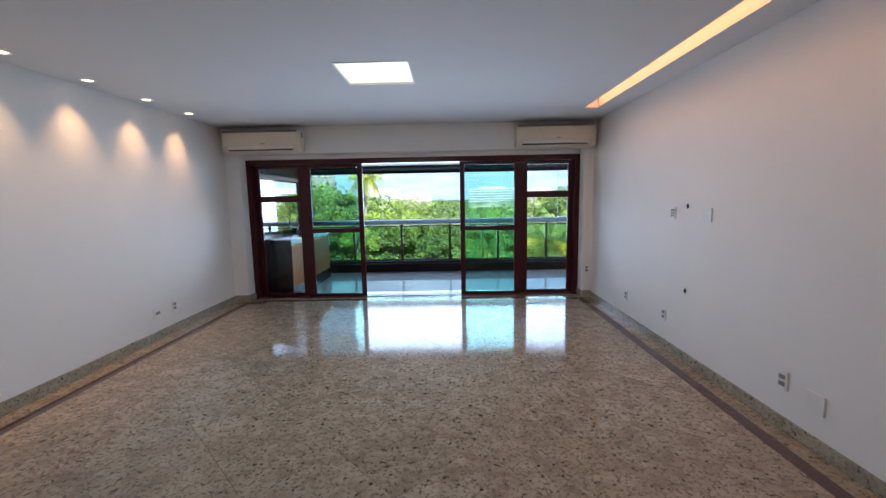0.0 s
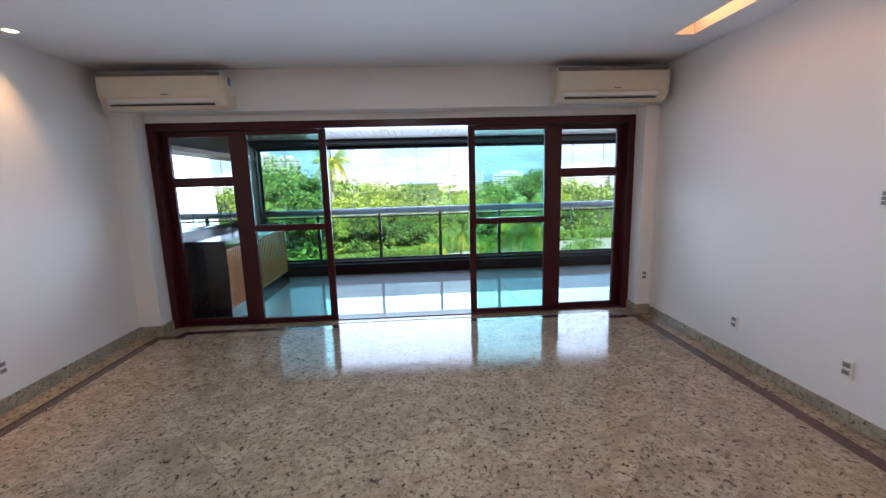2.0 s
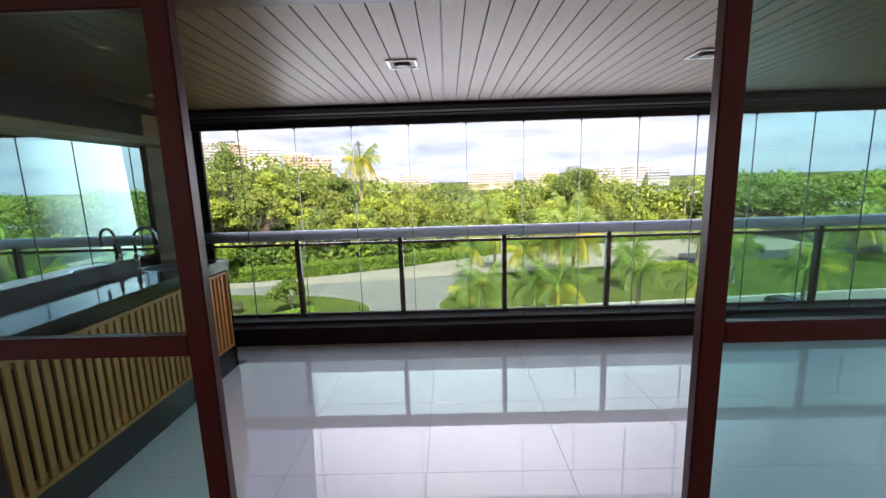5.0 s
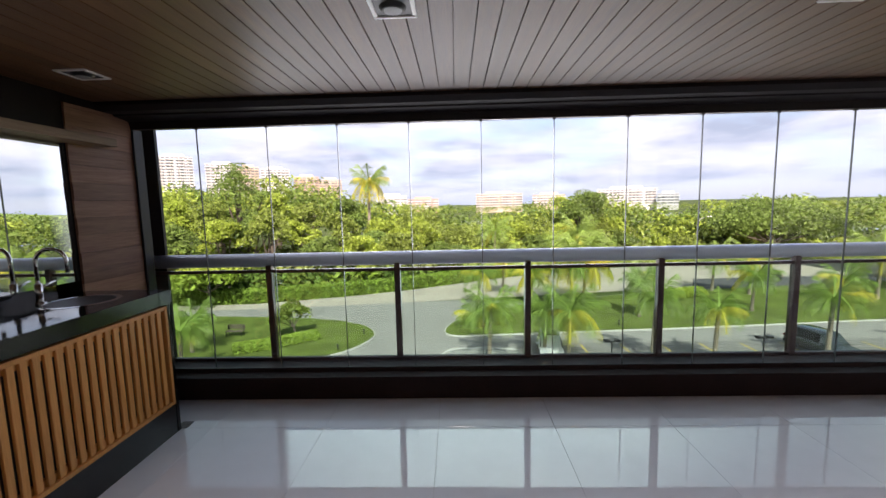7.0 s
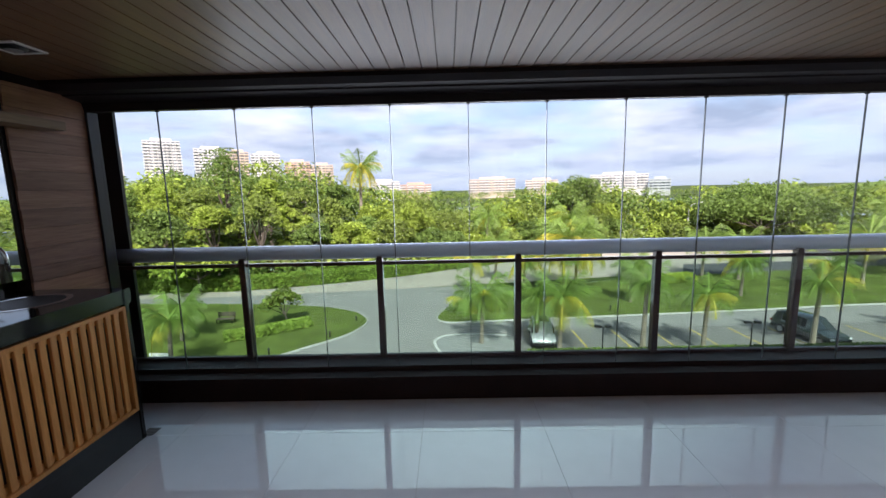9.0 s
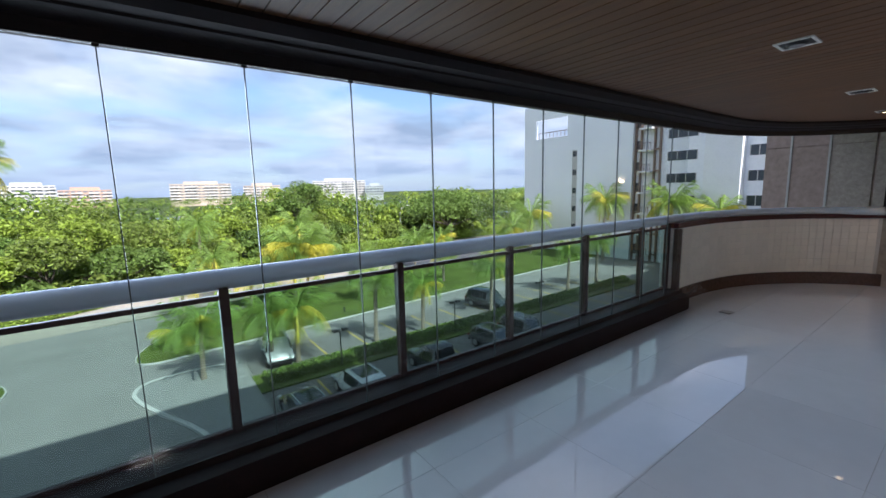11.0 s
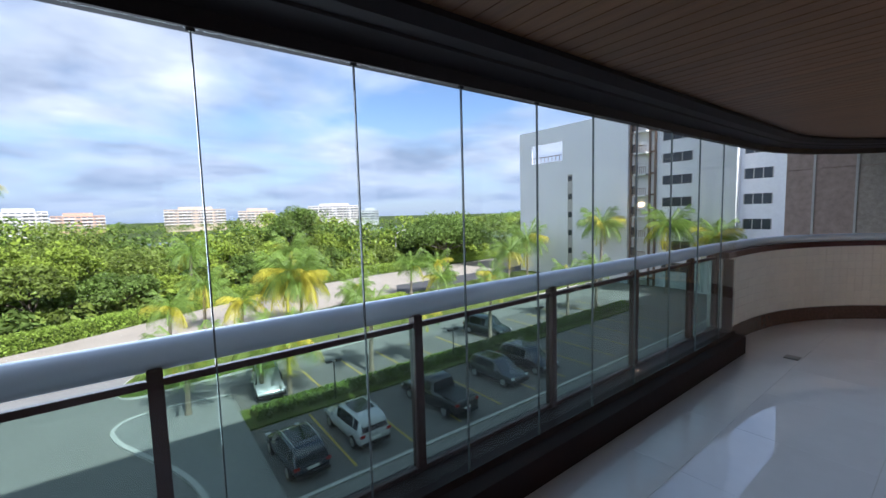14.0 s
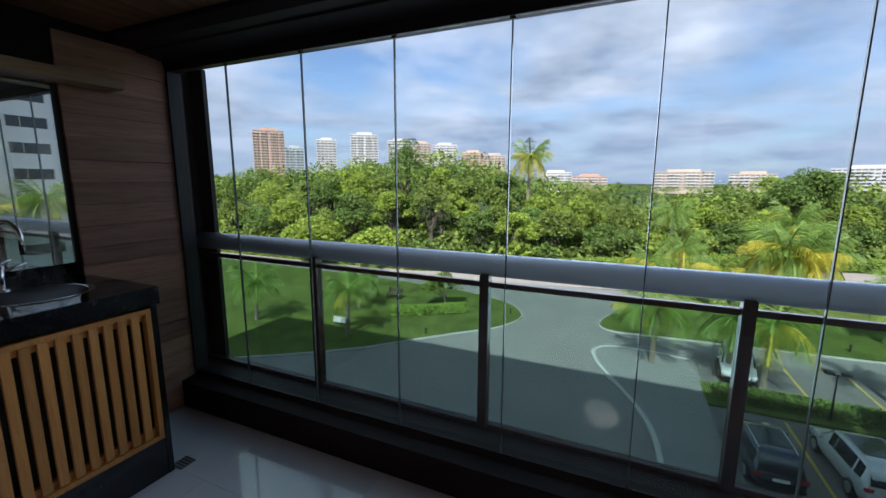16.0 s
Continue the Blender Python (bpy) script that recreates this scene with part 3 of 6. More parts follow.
gc = thing("glass_curtain", "frameless folding glass panels closing the balcony front", "glazing", (2, 8.95, 0.1), kind="structure")
xs = [-2.222] + [-1.732 + 0.555 * k for k in range(14)] + [5.9]
M_EDGE = mat("glass_edge", (0.12, 0.14, 0.14), 0.15, 0, 0.1)
for a, b in zip(xs, xs[1:]):
    g = pbox("glass_panel", M_GLASS, gc, (a + 0.002, b - 0.002, 8.876, 8.884, 0.102, 2.049))
    g.visible_shadow = False
    if a > -2.2:
        pbox("edge_seal", M_EDGE, gc, (a - 0.0025, a + 0.0025, 8.874, 8.886, 0.102, 2.049))
        pbox("clip", M_BLK, gc, (a - 0.012, a + 0.012, 8.872, 8.888, 2.038, 2.049))
pbox("end_profile", M_BLK, gc, (-2.26, -2.223, 8.925, 8.95, 0.1, 2.05), (-2.24, -2.223, 8.86, 8.924, 0.1, 2.05), (-2.368, -2.235, 9.101, 9.13, 0.1, 2.12))

# ---------------- bar end ----------------
BX0, BX1, BY0, BY1 = -2.365, -1.68, 6.26, 8.34
bar = thing("bar_counter", "bar counter with slatted wood front and black granite top", "bar counter", (-2.0, 7.3, BF))
pbox("carcass", M_BLK, bar, (BX0, BX1 - 0.07, BY0 + 0.03, BY1 - 0.03, BF, 0.78))
pbox("end_panel", M_BLACK, bar, (BX0, BX1, BY0, BY0 + 0.03, BF, 0.79), bevel=0.003)
pbox("end_panel", M_BLACK, bar, (BX0, BX1, BY1 - 0.03, BY1, BF, 0.79), bevel=0.003)
pbox("plinth", M_BLACK, bar, (BX1 - 0.03, BX1 - 0.005, BY0 + 0.03, BY1 - 0.03, BF, 0.085))
FW = 0.024
sf = pbox("slat_frame", M_OAK, bar, (BX1 - 0.04, BX1, BY0 + 0.03, BY0 + 0.03 + FW, 0.085, 0.775), (BX1 - 0.04, BX1, BY1 - 0.03 - FW, BY1 - 0.03, 0.085, 0.775),
          (BX1 - 0.04, BX1, BY0 + 0.03 + FW, BY1 - 0.03 - FW, 0.085, 0.085 + FW), (BX1 - 0.04, BX1, BY0 + 0.03 + FW, BY1 - 0.03 - FW, 0.775 - FW, 0.775), bevel=0.002)
# rails behind the slats show as short blocks between their ends
for z0 in (0.085 + FW, 0.775 - FW - 0.036):
    pbox("rail", M_OAK, bar, (BX1 - 0.050, BX1 - 0.026, BY0 + 0.03 + FW, BY1 - 0.03 - FW, z0, z0 + 0.036), bevel=0.0015)
sm = bmesh.new()
bx(sm, -0.008, 0.008, -0.0175, 0.0175, 0.085 + FW + 0.001, 0.775 - FW - 0.001)
sme = finish(sm, "slat", M_OAK, 0.002)
y = BY1 - 0.03 - FW - 0.043
while y > BY0 + 0.03 + FW + 0.02:
    s = new("slat", sme)
    s.location = (BX1 - 0.0175, y, 0)
    s.parent = sf
    s.matrix_parent_inverse = placed(sf).inverted()
    y -= 0.0565
# top with a round sink hole
top = thing("granite_worktop", "polished black granite worktop with a round sink", "worktop", (-2.0, 7.3, 0.79))
bm = bmesh.new()
bx(bm, BX0, BX1 + 0.012, BY0 - 0.012, BY1 + 0.012, 0.79, 0.88)
part("slab", bm, M_BLACK, top, bevel=0.004)
pbox("upstand", M_BLACK, top, (BX0, BX0 + 0.02, BY0, BY1, 0.8802, 0.955))
bm = bmesh.new()
n = 32
rings = []
for r, h in ((0.20, 0.8815), (0.19, 0.884), (0.178, 0.884), (0.17, 0.8815)):
    rings.append([bm.verts.new((-2.0 + r * math.cos(k * math.tau / n), 8.03 + r * math.sin(k * math.tau / n), h)) for k in range(n)])
for a, b in zip(rings, rings[1:]):
    for k in range(n):
        bm.faces.new((a[k], a[(k + 1) % n], b[(k + 1) % n], b[k]))
sink = part("sink_rim", bm, M_CHROME, top, "thin polished steel rim", smooth=True)
bm = bmesh.new()
cyl(bm, -2.0, 8.03, 0.8805, 0.8815, 0.176, n=28)
part("sink_bowl", bm, M_BLK, top, "dark round bowl")
fa = thing("faucet", "chrome swan-neck kitchen faucet beside the sink", "faucet", (-2.2, 7.98, 0.88))
bm = bmesh.new()
cyl(bm, -2.2, 7.98, 0.88, 0.89, 0.03, n=20)
cyl(bm, -2.2, 7.98, 0.89, 1.0, 0.019, n=16)
part("base", bm, M_CHROME, fa, smooth=True)
bm = bmesh.new()
pts = [(-2.2, 7.98, 0.98), (-2.2, 7.98, 1.13)] + [(-2.2 + 0.075 * (1 - math.cos(a)), 7.98 + 0.02 * (1 - math.cos(a)), 1.13 + 0.075 * math.sin(a)) for a in [radians(15 * k) for k in range(1, 13)]] + [(-2.05, 8.02, 1.06)]
tube(bm, pts, 0.011, 12)
part("spout", bm, M_CHROME, fa, smooth=True)
bm = bmesh.new()
tube(bm, [(-2.2, 7.98, 0.965), (-2.2, 8.03, 0.985), (-2.195, 8.08, 1.0)], [0.009, 0.007, 0.006], 10)
part("lever", bm, M_CHROME, fa, smooth=True)
# mirror, planks and shelf on the end wall
mir = thing("wall_mirror", "large frameless mirror behind the bar counter", "mirror", (-2.36, 7.3, 0.96))
pbox("mirror_glass", MIRROR, mir, (-2.366, -2.276, 6.13, 8.302, 0.957, 1.86))
pbox("edge_strip", M_BLK, mir, (-2.366, -2.266, 8.303, 8.317, 0.957, 1.868))
structure(solid("pillar", M_DARK, (-2.369, -2.262, 8.318, 8.93, BF, 2.19)), "dark corner pillar beside the bar mirror", "pillar")
pc = thing("plank_cladding", "wall cladding of reclaimed brown wood planks", "wood cladding", (-2.25, 8.65, 0.5), kind="structure")
z = BF
random.seed(4)
while z < 2.13:
    h = random.choice((0.095, 0.118, 0.118, 0.135))
    d = random.uniform(0.012, 0.022)
    pbox("plank", M_PLANKW, pc, (-2.2615, -2.2615 + d, 8.322, 8.922, z + 0.0015, min(z + h, 2.13)), bevel=0.002)
    z += h
sh = thing("wall_shelf", "long plain wooden shelf above the mirror", "shelf", (-2.2, 7.3, 1.87))
pbox("board", M_SHELF, sh, (-2.36, -2.10, 6.13, 8.55, 1.87, 1.925), bevel=0.003)
pbox("valance", M_DARK, sh, (-2.366, -2.25, 6.13, 8.316, 1.926, 2.19))
dr = thing("floor_drain", "small square steel floor drain beside the bar", "floor drain", (-1.69, 8.39, BF))
pbox("grate", M_GREY, dr, (-1.73, -1.65, 8.345, 8.435, BF + 0.0005, BF + 0.004), bevel=0.002)
for k in range(5):
    pbox("slot", M_BLK, dr, (-1.732, -1.648, 8.352 + k * 0.018, 8.358 + k * 0.018, BF + 0.003, BF + 0.0045))
dr2 = thing("floor_drain", "small steel floor drain near the parapet", "floor drain", (6.1, 8.42, BF))
pbox("grate", M_GREY, dr2, (6.03, 6.15, 8.36, 8.48, BF + 0.0005, BF + 0.012), bevel=0.003)

# ---------------- house wall along the balcony ----------------
D2X0, D2X1 = 3.16, 4.82
D3X0, D3X1 = 6.55, 7.45
structure(solid("wall_house", M_GROUT, (WX1 + 0.001, D2X0, 5.95, 6.112, BF - 0.2, 2.75), (D2X1, D3X0, 5.95, 6.112, BF - 0.2, 2.75), (D3X1, 9.6, 5.95, 6.112, BF - 0.2, 2.75),
                (D2X0, D2X1, 5.95, 6.112, 2.10, 2.75), (D3X0, D3X1, 5.95, 6.112, 2.05, 2.75), (-2.7, WX0 - 0.001, 6.101, 6.115, BF - 0.2, 2.75)), "outer house wall clad in small white tiles", "wall")
# rooms behind the doors; their dimness is in the wall colour
structure(solid("wall_inner_rooms", M_ROOM_SHADE, (3.3, 9.6, 3.2, 3.3, -0.2, 2.75), (9.5, 9.6, 3.3, 5.95, -0.2, 2.75), (XR + 0.201, 9.6, 3.3, 5.95, -0.3, -0.05), (5.7, 5.8, 3.3, 5.95, -0.05, 2.75)), "room walls behind the balcony, with the dimness put into their colour", "wall")

# second sliding door with a screen, and a narrow dark door
d2 = thing("door_2", "maroon sliding glass door with a grey insect screen drawn", "sliding door", (4.0, 6.1, BF), kind="structure")
pbox("frame", M_FRAME, d2, (D2X0, D2X0 + 0.055, 6.02, 6.135, BF, 2.10), (D2X1 - 0.055, D2X1, 6.02, 6.135, BF, 2.10), (D2X0 + 0.055, D2X1 - 0.055, 6.02, 6.135, 2.045, 2.10), (D2X0 + 0.055, D2X1 - 0.055, 6.02, 6.135, BF, BF + 0.03), bevel=0.004)
scr = pbox("screen_frame", M_FRAME, d2, (D2X0 + 0.056, D2X0 + 0.10, 6.115, 6.14, BF + 0.03, 2.044), (4.03, 4.06, 6.115, 6.14, BF + 0.03, 2.044), bevel=0.003)
pbox("screen_mesh", M_SCREEN, scr, (D2X0 + 0.095, 4.035, 6.124, 6.130, BF + 0.03, 2.044))
lf2 = pbox("leaf", M_FRAME, d2, (4.00, 4.06, 6.06, 6.10, BF + 0.03, 2.044), (D2X1 - 0.11, D2X1 - 0.056, 6.06, 6.10, BF + 0.03, 2.044), (4.06, D2X1 - 0.11, 6.06, 6.10, 1.985, 2.044), (4.06, D2X1 - 0.11, 6.06, 6.10, BF + 0.03, BF + 0.09), bevel=0.004)
pbox("pane", glass_mat("dark_door_glass", (0.45, 0.52, 0.50), 0.06), lf2, (4.055, D2X1 - 0.105, 6.077, 6.083, BF + 0.085, 1.99))
d3 = thing("door_3", "narrow dark maroon door with a grey panel, closed", "door", (7.0, 6.1, BF), kind="structure")
pbox("frame", M_FRAME, d3, (D3X0, D3X0 + 0.06, 6.02, 6.14, BF, 2.05), (D3X1 - 0.06, D3X1, 6.02, 6.14, BF, 2.05), (D3X0 + 0.06, D3X1 - 0.06, 6.02, 6.14, 1.99, 2.05), bevel=0.004)
pbox("door_leaf", M_SCREEN, d3, (D3X0 + 0.06, D3X1 - 0.06, 6.05, 6.09, BF, 1.99), bevel=0.003)
structure(solid("balcony_skirting", M_BORDER, (WX1 + 0.005, D2X0, 6.113, 6.128, BF, 0.055), (D2X1, D3X0, 6.113, 6.128, BF, 0.055), (D3X1, 9.0, 6.113, 6.128, BF, 0.055), bevel=0.003), "brown stone skirting along the tiled wall", "baseboard")
structure(solid("ceiling_cornice", M_TILEI, (WX1 + 0.001, 9.0, 6.112, 6.16, 2.13, BCEIL)), "narrow pale cornice under the plank ceiling", "cornice")
ws = thing("wall_socket", "white socket plate on the tiled balcony wall", "socket", (2.98, 6.12, 0.36))
pbox("cover", M_WHITEP, ws, (2.94, 3.02, 6.1168, 6.127, 0.30, 0.42), bevel=0.004)
pbox("insert", M_GREY, ws, (2.96, 3.0, 6.1265, 6.1285, 0.375, 0.40))


def outdoor_unit(x, y, z, label, feet):
    """Condenser of an air conditioner: its fan faces +y, its valves -x."""
    w, d, h = 0.80, 0.36, 0.60
    t = thing("condenser_unit", label, "air conditioner", (x, y, z), "outdoor air conditioner units")
    pbox("casing", M_CREAM, t, (x, x + w, y, y + d, z + 0.035, z + h), bevel=0.012)
    pbox("top_cover", M_CREAM, t, (x - 0.006, x + w + 0.006, y - 0.006, y + d + 0.006, z + h - 0.02, z + h + 0.012), bevel=0.006)
    bm = bmesh.new()
    n = 28
    for r in (0.06, 0.11, 0.16, 0.21, 0.245):
        pts = [(x + 0.33 + r * math.cos(k * math.tau / n), y + d + 0.012, z + 0.32 + r * math.sin(k * math.tau / n)) for k in range(n + 1)]
        tube(bm, pts, 0.004, 5)
    for k in range(8):
        a = k * math.tau / 8
        tube(bm, [(x + 0.33 + 0.05 * math.cos(a), y + d + 0.012, z + 0.32 + 0.05 * math.sin(a)), (x + 0.33 + 0.25 * math.cos(a), y + d + 0.012, z + 0.32 + 0.25 * math.sin(a))], 0.004, 5)
    part("fan_guard", bm, M_CREAM, t)
    bm = bmesh.new()
    bmesh.ops.create_circle(bm, cap_ends=True, segments=28, radius=0.25, matrix=pose(x + 0.33, y + d + 0.002, z + 0.32, 90, 0, 0))
    part("fan_opening", bm, M_BLK, t)
    v = pbox("valve_cover", M_CREAM, t, (x - 0.045, x - 0.001, y + 0.10, y + 0.24, z + 0.17, z + 0.45), bevel=0.012)
    pbox("valve_recess", M_GREY, v, (x - 0.048, x - 0.044, y + 0.13, y + 0.20, z + 0.26, z + 0.36))
    bm = bmesh.new()
    tube(bm, [(x - 0.03, y + 0.14, z + 0.16), (x - 0.06, y + 0.10, z + 0.13), (x - 0.06, y + 0.02, z + 0.14), (x - 0.05, y - 0.05, z + 0.22), (x - 0.04, y - 0.08, z + 0.36)] if feet else [(x - 0.03, y + 0.14, z + 0.18), (x - 0.08, y + 0.06, z + 0.17), (x - 0.12, y - 0.02, z + 0.19), (x - 0.12, y - 0.045, z + 0.24)], 0.024, 10)
    part("insulated_pipe", bm, M_WHITEP, t, "white insulated pipe", smooth=True)
    if feet:
        for a in (0.08, w - 0.14):
            for b in (0.02, d - 0.08):
                pbox("foot", M_BLK, t, (x + a, x + a + 0.06, y + b, y + b + 0.06, z, z + 0.036))
    else:
        for a in (0.12, w - 0.16):
            pbox("bracket", M_WHITEP, t, (x + a, x + a + 0.03, 6.113, y + d, z + 0.005, z + 0.034), (x + a, x + a + 0.03, 6.113, 6.13, z - 0.25, z + 0.005))
    return t


outdoor_unit(5.78, 6.19, BF, "cream outdoor air conditioner unit standing on the floor", True)
outdoor_unit(6.30, 6.135, 1.43, "cream outdoor air conditioner unit on wall brackets", False)
bxo = thing("pipe_box", "white pipe box fixed to the tiled wall", "pipe cover", (5.9, 6.12, 1.5))
pbox("cover", M_WHITEP, bxo, (5.62, 5.98, 6.113, 6.19, 1.48, 2.12), bevel=0.008)

# ---------------- far end: parapet, grill counter, stone wall ----------------
par = [(5.93, 8.98), (6.4, 8.98), (6.9, 8.95), (7.4, 8.86), (7.85, 8.70), (8.25, 8.47), (8.6, 8.18), (8.85, 7.88), (9.0, 7.62), (9.05, 7.50)]


def smooth_path(p, per=4):
    out = []
    for i in range(len(p) - 1):
        p0, p1, p2, p3 = p[max(i - 1, 0)], p[i], p[i + 1], p[min(i + 2, len(p) - 1)]
        for k in range(per):
            t = k / per
            out.append(tuple(0.5 * (2 * b + (c - a) * t + (2 * a - 5 * b + 4 * c - d) * t * t + (3 * b - a - 3 * c + d) * t ** 3) for a, b, c, d in zip(p0, p1, p2, p3)))
    return out + [p[-1]]


par = smooth_path(par)
bm = bmesh.new()
loft(bm, par, [(0.02, BF), (0.16, BF), (0.16, 0.87), (0.02, 0.87)])
bx(bm, 5.90, 5.93, 9.0, 9.14, BF, 0.87)
parapet = structure(new("parapet", finish(bm, "parapet", M_GROUT)), "curved parapet wall clad in small white tiles", "parapet")
bm = bmesh.new()
loft(bm, par, [(-0.03, 0.871), (0.19, 0.871), (0.19, 0.935), (-0.03, 0.935)])
structure(new("parapet_cap", finish(bm, "parapet_cap", M_FRAME)), "dark maroon cap along the parapet", "cap")
bm = bmesh.new()
loft(bm, par, [(0.0, BF + 0.001), (0.019, BF + 0.001), (0.019, 0.06), (0.0, 0.06)])
structure(new("parapet_skirting", finish(bm, "parapet_skirting", M_BORDER)), "brown stone skirting along the parapet", "baseboard")
structure(solid("parapet_post", M_BRONZE, (5.90, 5.929, 8.90, 8.99, 0.10, 0.87), bevel=0.004), "dark bronze post where the parapet begins", "post")
structure(solid("wall_end", M_STONE2, (9.62, 9.8, 5.9, 7.55, BF - 0.2, 2.75), (9.05, 9.61, 7.44, 7.56, BF - 0.2, 2.75), (9.60, 9.62, 6.84, 6.86, 1.05, 2.19)), "end wall clad in rough grey-brown stone panels", "wall")
structure(solid("end_post", M_DARK, (9.0, 9.06, 7.44, 7.57, 0.93, 2.19), bevel=0.004), "dark vertical post at the balcony end", "post")
GY0, GY1, GX = 6.14, 7.44, 9.02
gr = thing("grill_counter", "barbecue counter with slatted wood doors and black granite top", "barbecue", (9.3, 6.8, BF))
pbox("plinth", M_BLACK, gr, (GX + 0.03, 9.61, GY0, GY1, BF, 0.03))
pbox("carcass", M_BLK, gr, (GX + 0.03, 9.61, GY0, GY1, 0.03, 0.785))
pbox("granite_block", M_BLACK, gr, (GX - 0.02, 9.61, GY0 - 0.01, GY1 + 0.01, 0.786, 1.04), label="deep black granite block", bevel=0.004)
pbox("steel_handle", M_CHROME, gr, (GX - 0.045, GX - 0.021, 6.86, 7.24, 0.91, 0.93), bevel=0.003)
sm = bmesh.new()
bx(sm, -0.011, 0.011, -0.016, 0.016, 0.085, 0.735)
gsl = finish(sm, "slat", M_OAK, 0.003)
for a, b in ((GY0 + 0.01, 6.99), (6.995, GY1 - 0.07)):
    dd = pbox("slatted_door", M_OAK, gr, (GX, GX + 0.025, a, a + 0.04, 0.035, 0.78), (GX, GX + 0.025, b - 0.04, b, 0.035, 0.78), (GX, GX + 0.025, a + 0.04, b - 0.04, 0.035, 0.085), (GX, GX + 0.025, a + 0.04, b - 0.04, 0.735, 0.78), bevel=0.003)
    y = a + 0.075
    while y < b - 0.06:
        s = new("slat", gsl)
        s.location = (GX + 0.012, y, 0)
        s.parent = dd
        s.matrix_parent_inverse = placed(dd).inverted()
        y += 0.062
pl = thing("pendant_lamp", "small pendant bulb glowing warm over the barbecue counter", "pendant lamp", (8.62, 6.48, BCEIL))
bm = bmesh.new()
tube(bm, [(8.62, 6.48, BCEIL), (8.62, 6.48, 1.66)], 0.004, 6)
part("cord", bm, M_BLK, pl)
bm = bmesh.new()
cyl(bm, 8.62, 6.48, 1.62, 1.67, 0.03, 0.012, 14)
part("cap", bm, M_BRONZE, pl)
bm = bmesh.new()
bmesh.ops.create_uvsphere(bm, u_segments=16, v_segments=10, radius=0.045, matrix=Matrix.Translation((8.62, 6.48, 1.59)))
part("bulb", bm, M_BULB, pl, "glowing bulb", smooth=True)
pld = bpy.data.lights.new("pendant_glow", "POINT")
pld.energy, pld.color, pld.shadow_soft_size = 3, WARM, 0.05
new("pendant_glow", pld).location = (8.62, 6.48, 1.52)


def square_spot(x, y, lit):
    t = thing("recessed_spot", "square white-framed recessed spotlight in the plank ceiling", "spotlight", (x, y, BCEIL), "spotlights of the balcony ceiling")
    a, b, z0, z1 = 0.09, 0.072, BCEIL - 0.008, BCEIL + 0.001
    pbox("frame", M_WHITEP, t, (x - a, x + a, y - a, y - b, z0, z1), (x - a, x + a, y + b, y + a, z0, z1), (x - a, x - b, y - b, y + b, z0, z1), (x + b, x + a, y - b, y + b, z0, z1), bevel=0.002)
    pbox("dark_recess", M_BLK, t, (x - b, x + b, y - b, y + b, BCEIL - 0.0035, BCEIL - 0.0015))
    bm = bmesh.new()
    cyl(bm, x, y, BCEIL - 0.016, BCEIL - 0.004, 0.042, 0.055, 20)
    lampbody = part("lamp", bm, M_BLK, t, smooth=False)
    bm = bmesh.new()
    cyl(bm, x, y, BCEIL - 0.018, BCEIL - 0.0165, 0.036, n=18)
    part("lens", bm, M_LAMP if lit else M_GREY, lampbody)
    if lit:
        spot("spot_lamp", look((x, y, BCEIL - 0.02), (x, y, 0)), 2.5, WARM, 90, 0.8, 0.03)


for x, y, lit in ((0.05, 7.36, False), (1.83, 7.36, False), (3.61, 7.38, False), (5.75, 7.43, False), (7.50, 7.47, True), (-1.80, 8.0, False), (8.4, 6.84, True), (8.4, 8.15, True)):
    square_spot(x, y, lit)

# ---------------- tiles ----------------
# diagonal granite tiles inside a dark border, clipped to the field
FX0, FX1, FY0, FY1 = -2.10, 2.715, YB + 0.3, 5.619
floor_ob = bpy.data.objects["floor"]


def clip_poly(p, x0, x1, y0, y1):
    for ax, lim, sg in ((0, x0, 1), (0, x1, -1), (1, y0, 1), (1, y1, -1)):
        q = []
        for i, a in enumerate(p):
            b = p[(i + 1) % len(p)]
            da, db = sg * (a[ax] - lim), sg * (b[ax] - lim)
            if da >= 0:
                q.append(a)
            if (da > 0) != (db > 0) and abs(da - db) > 1e-9 and da * db < 0:
                t = da / (da - db)
                q.append((a[0] + t * (b[0] - a[0]), a[1] + t * (b[1] - a[1])))
        p = q
        if len(p) < 3:
            return []
    return p


def slab_piece(name, poly, z0, z1, material, parent, lift=0.0):
    cx, cy = sum(p[0] for p in poly) / len(poly), sum(p[1] for p in poly) / len(poly)
    bm = bmesh.new()
    a = [bm.verts.new((x, y, z0)) for x, y in poly]
    b = [bm.verts.new((x, y, z1 - 0.0012)) for x, y in poly]
    c = [bm.verts.new((x + (cx - x) * 0.002, y + (cy - y) * 0.002, z1 + lift)) for x, y in poly]
    n = len(poly)
    for k in range(n):
        j = (k + 1) % n
        bm.faces.new((a[k], a[j], b[j], b[k])); bm.faces.new((b[k], b[j], c[j], c[k]))
    bm.faces.new(c)
    return part(name, bm, material, parent)


H, CX, CY, G = 0.385, 0.565, 2.83, 0.0008
for i in range(-10, 11):
    for j in range(-18, 12):
        if (i + j) % 2:
            continue
        cx, cy, h = CX + i * H, CY + j * H, H - G
        poly = clip_poly([(cx - h, cy), (cx, cy - h), (cx + h, cy), (cx, cy + h)], FX0, FX1, FY0, FY1)
        if len(poly) >= 3 and max(p[0] for p in poly) - min(p[0] for p in poly) > 0.01:
            slab_piece("tile", poly, -0.004, 0.0, M_GRAN, floor_ob)
BW = 0.09
JX0, JX1, PY, DY = -1.98, 2.53, 5.62, 5.725      # jogs of the band round the two piers
BZ = (-0.004, 0.0004)
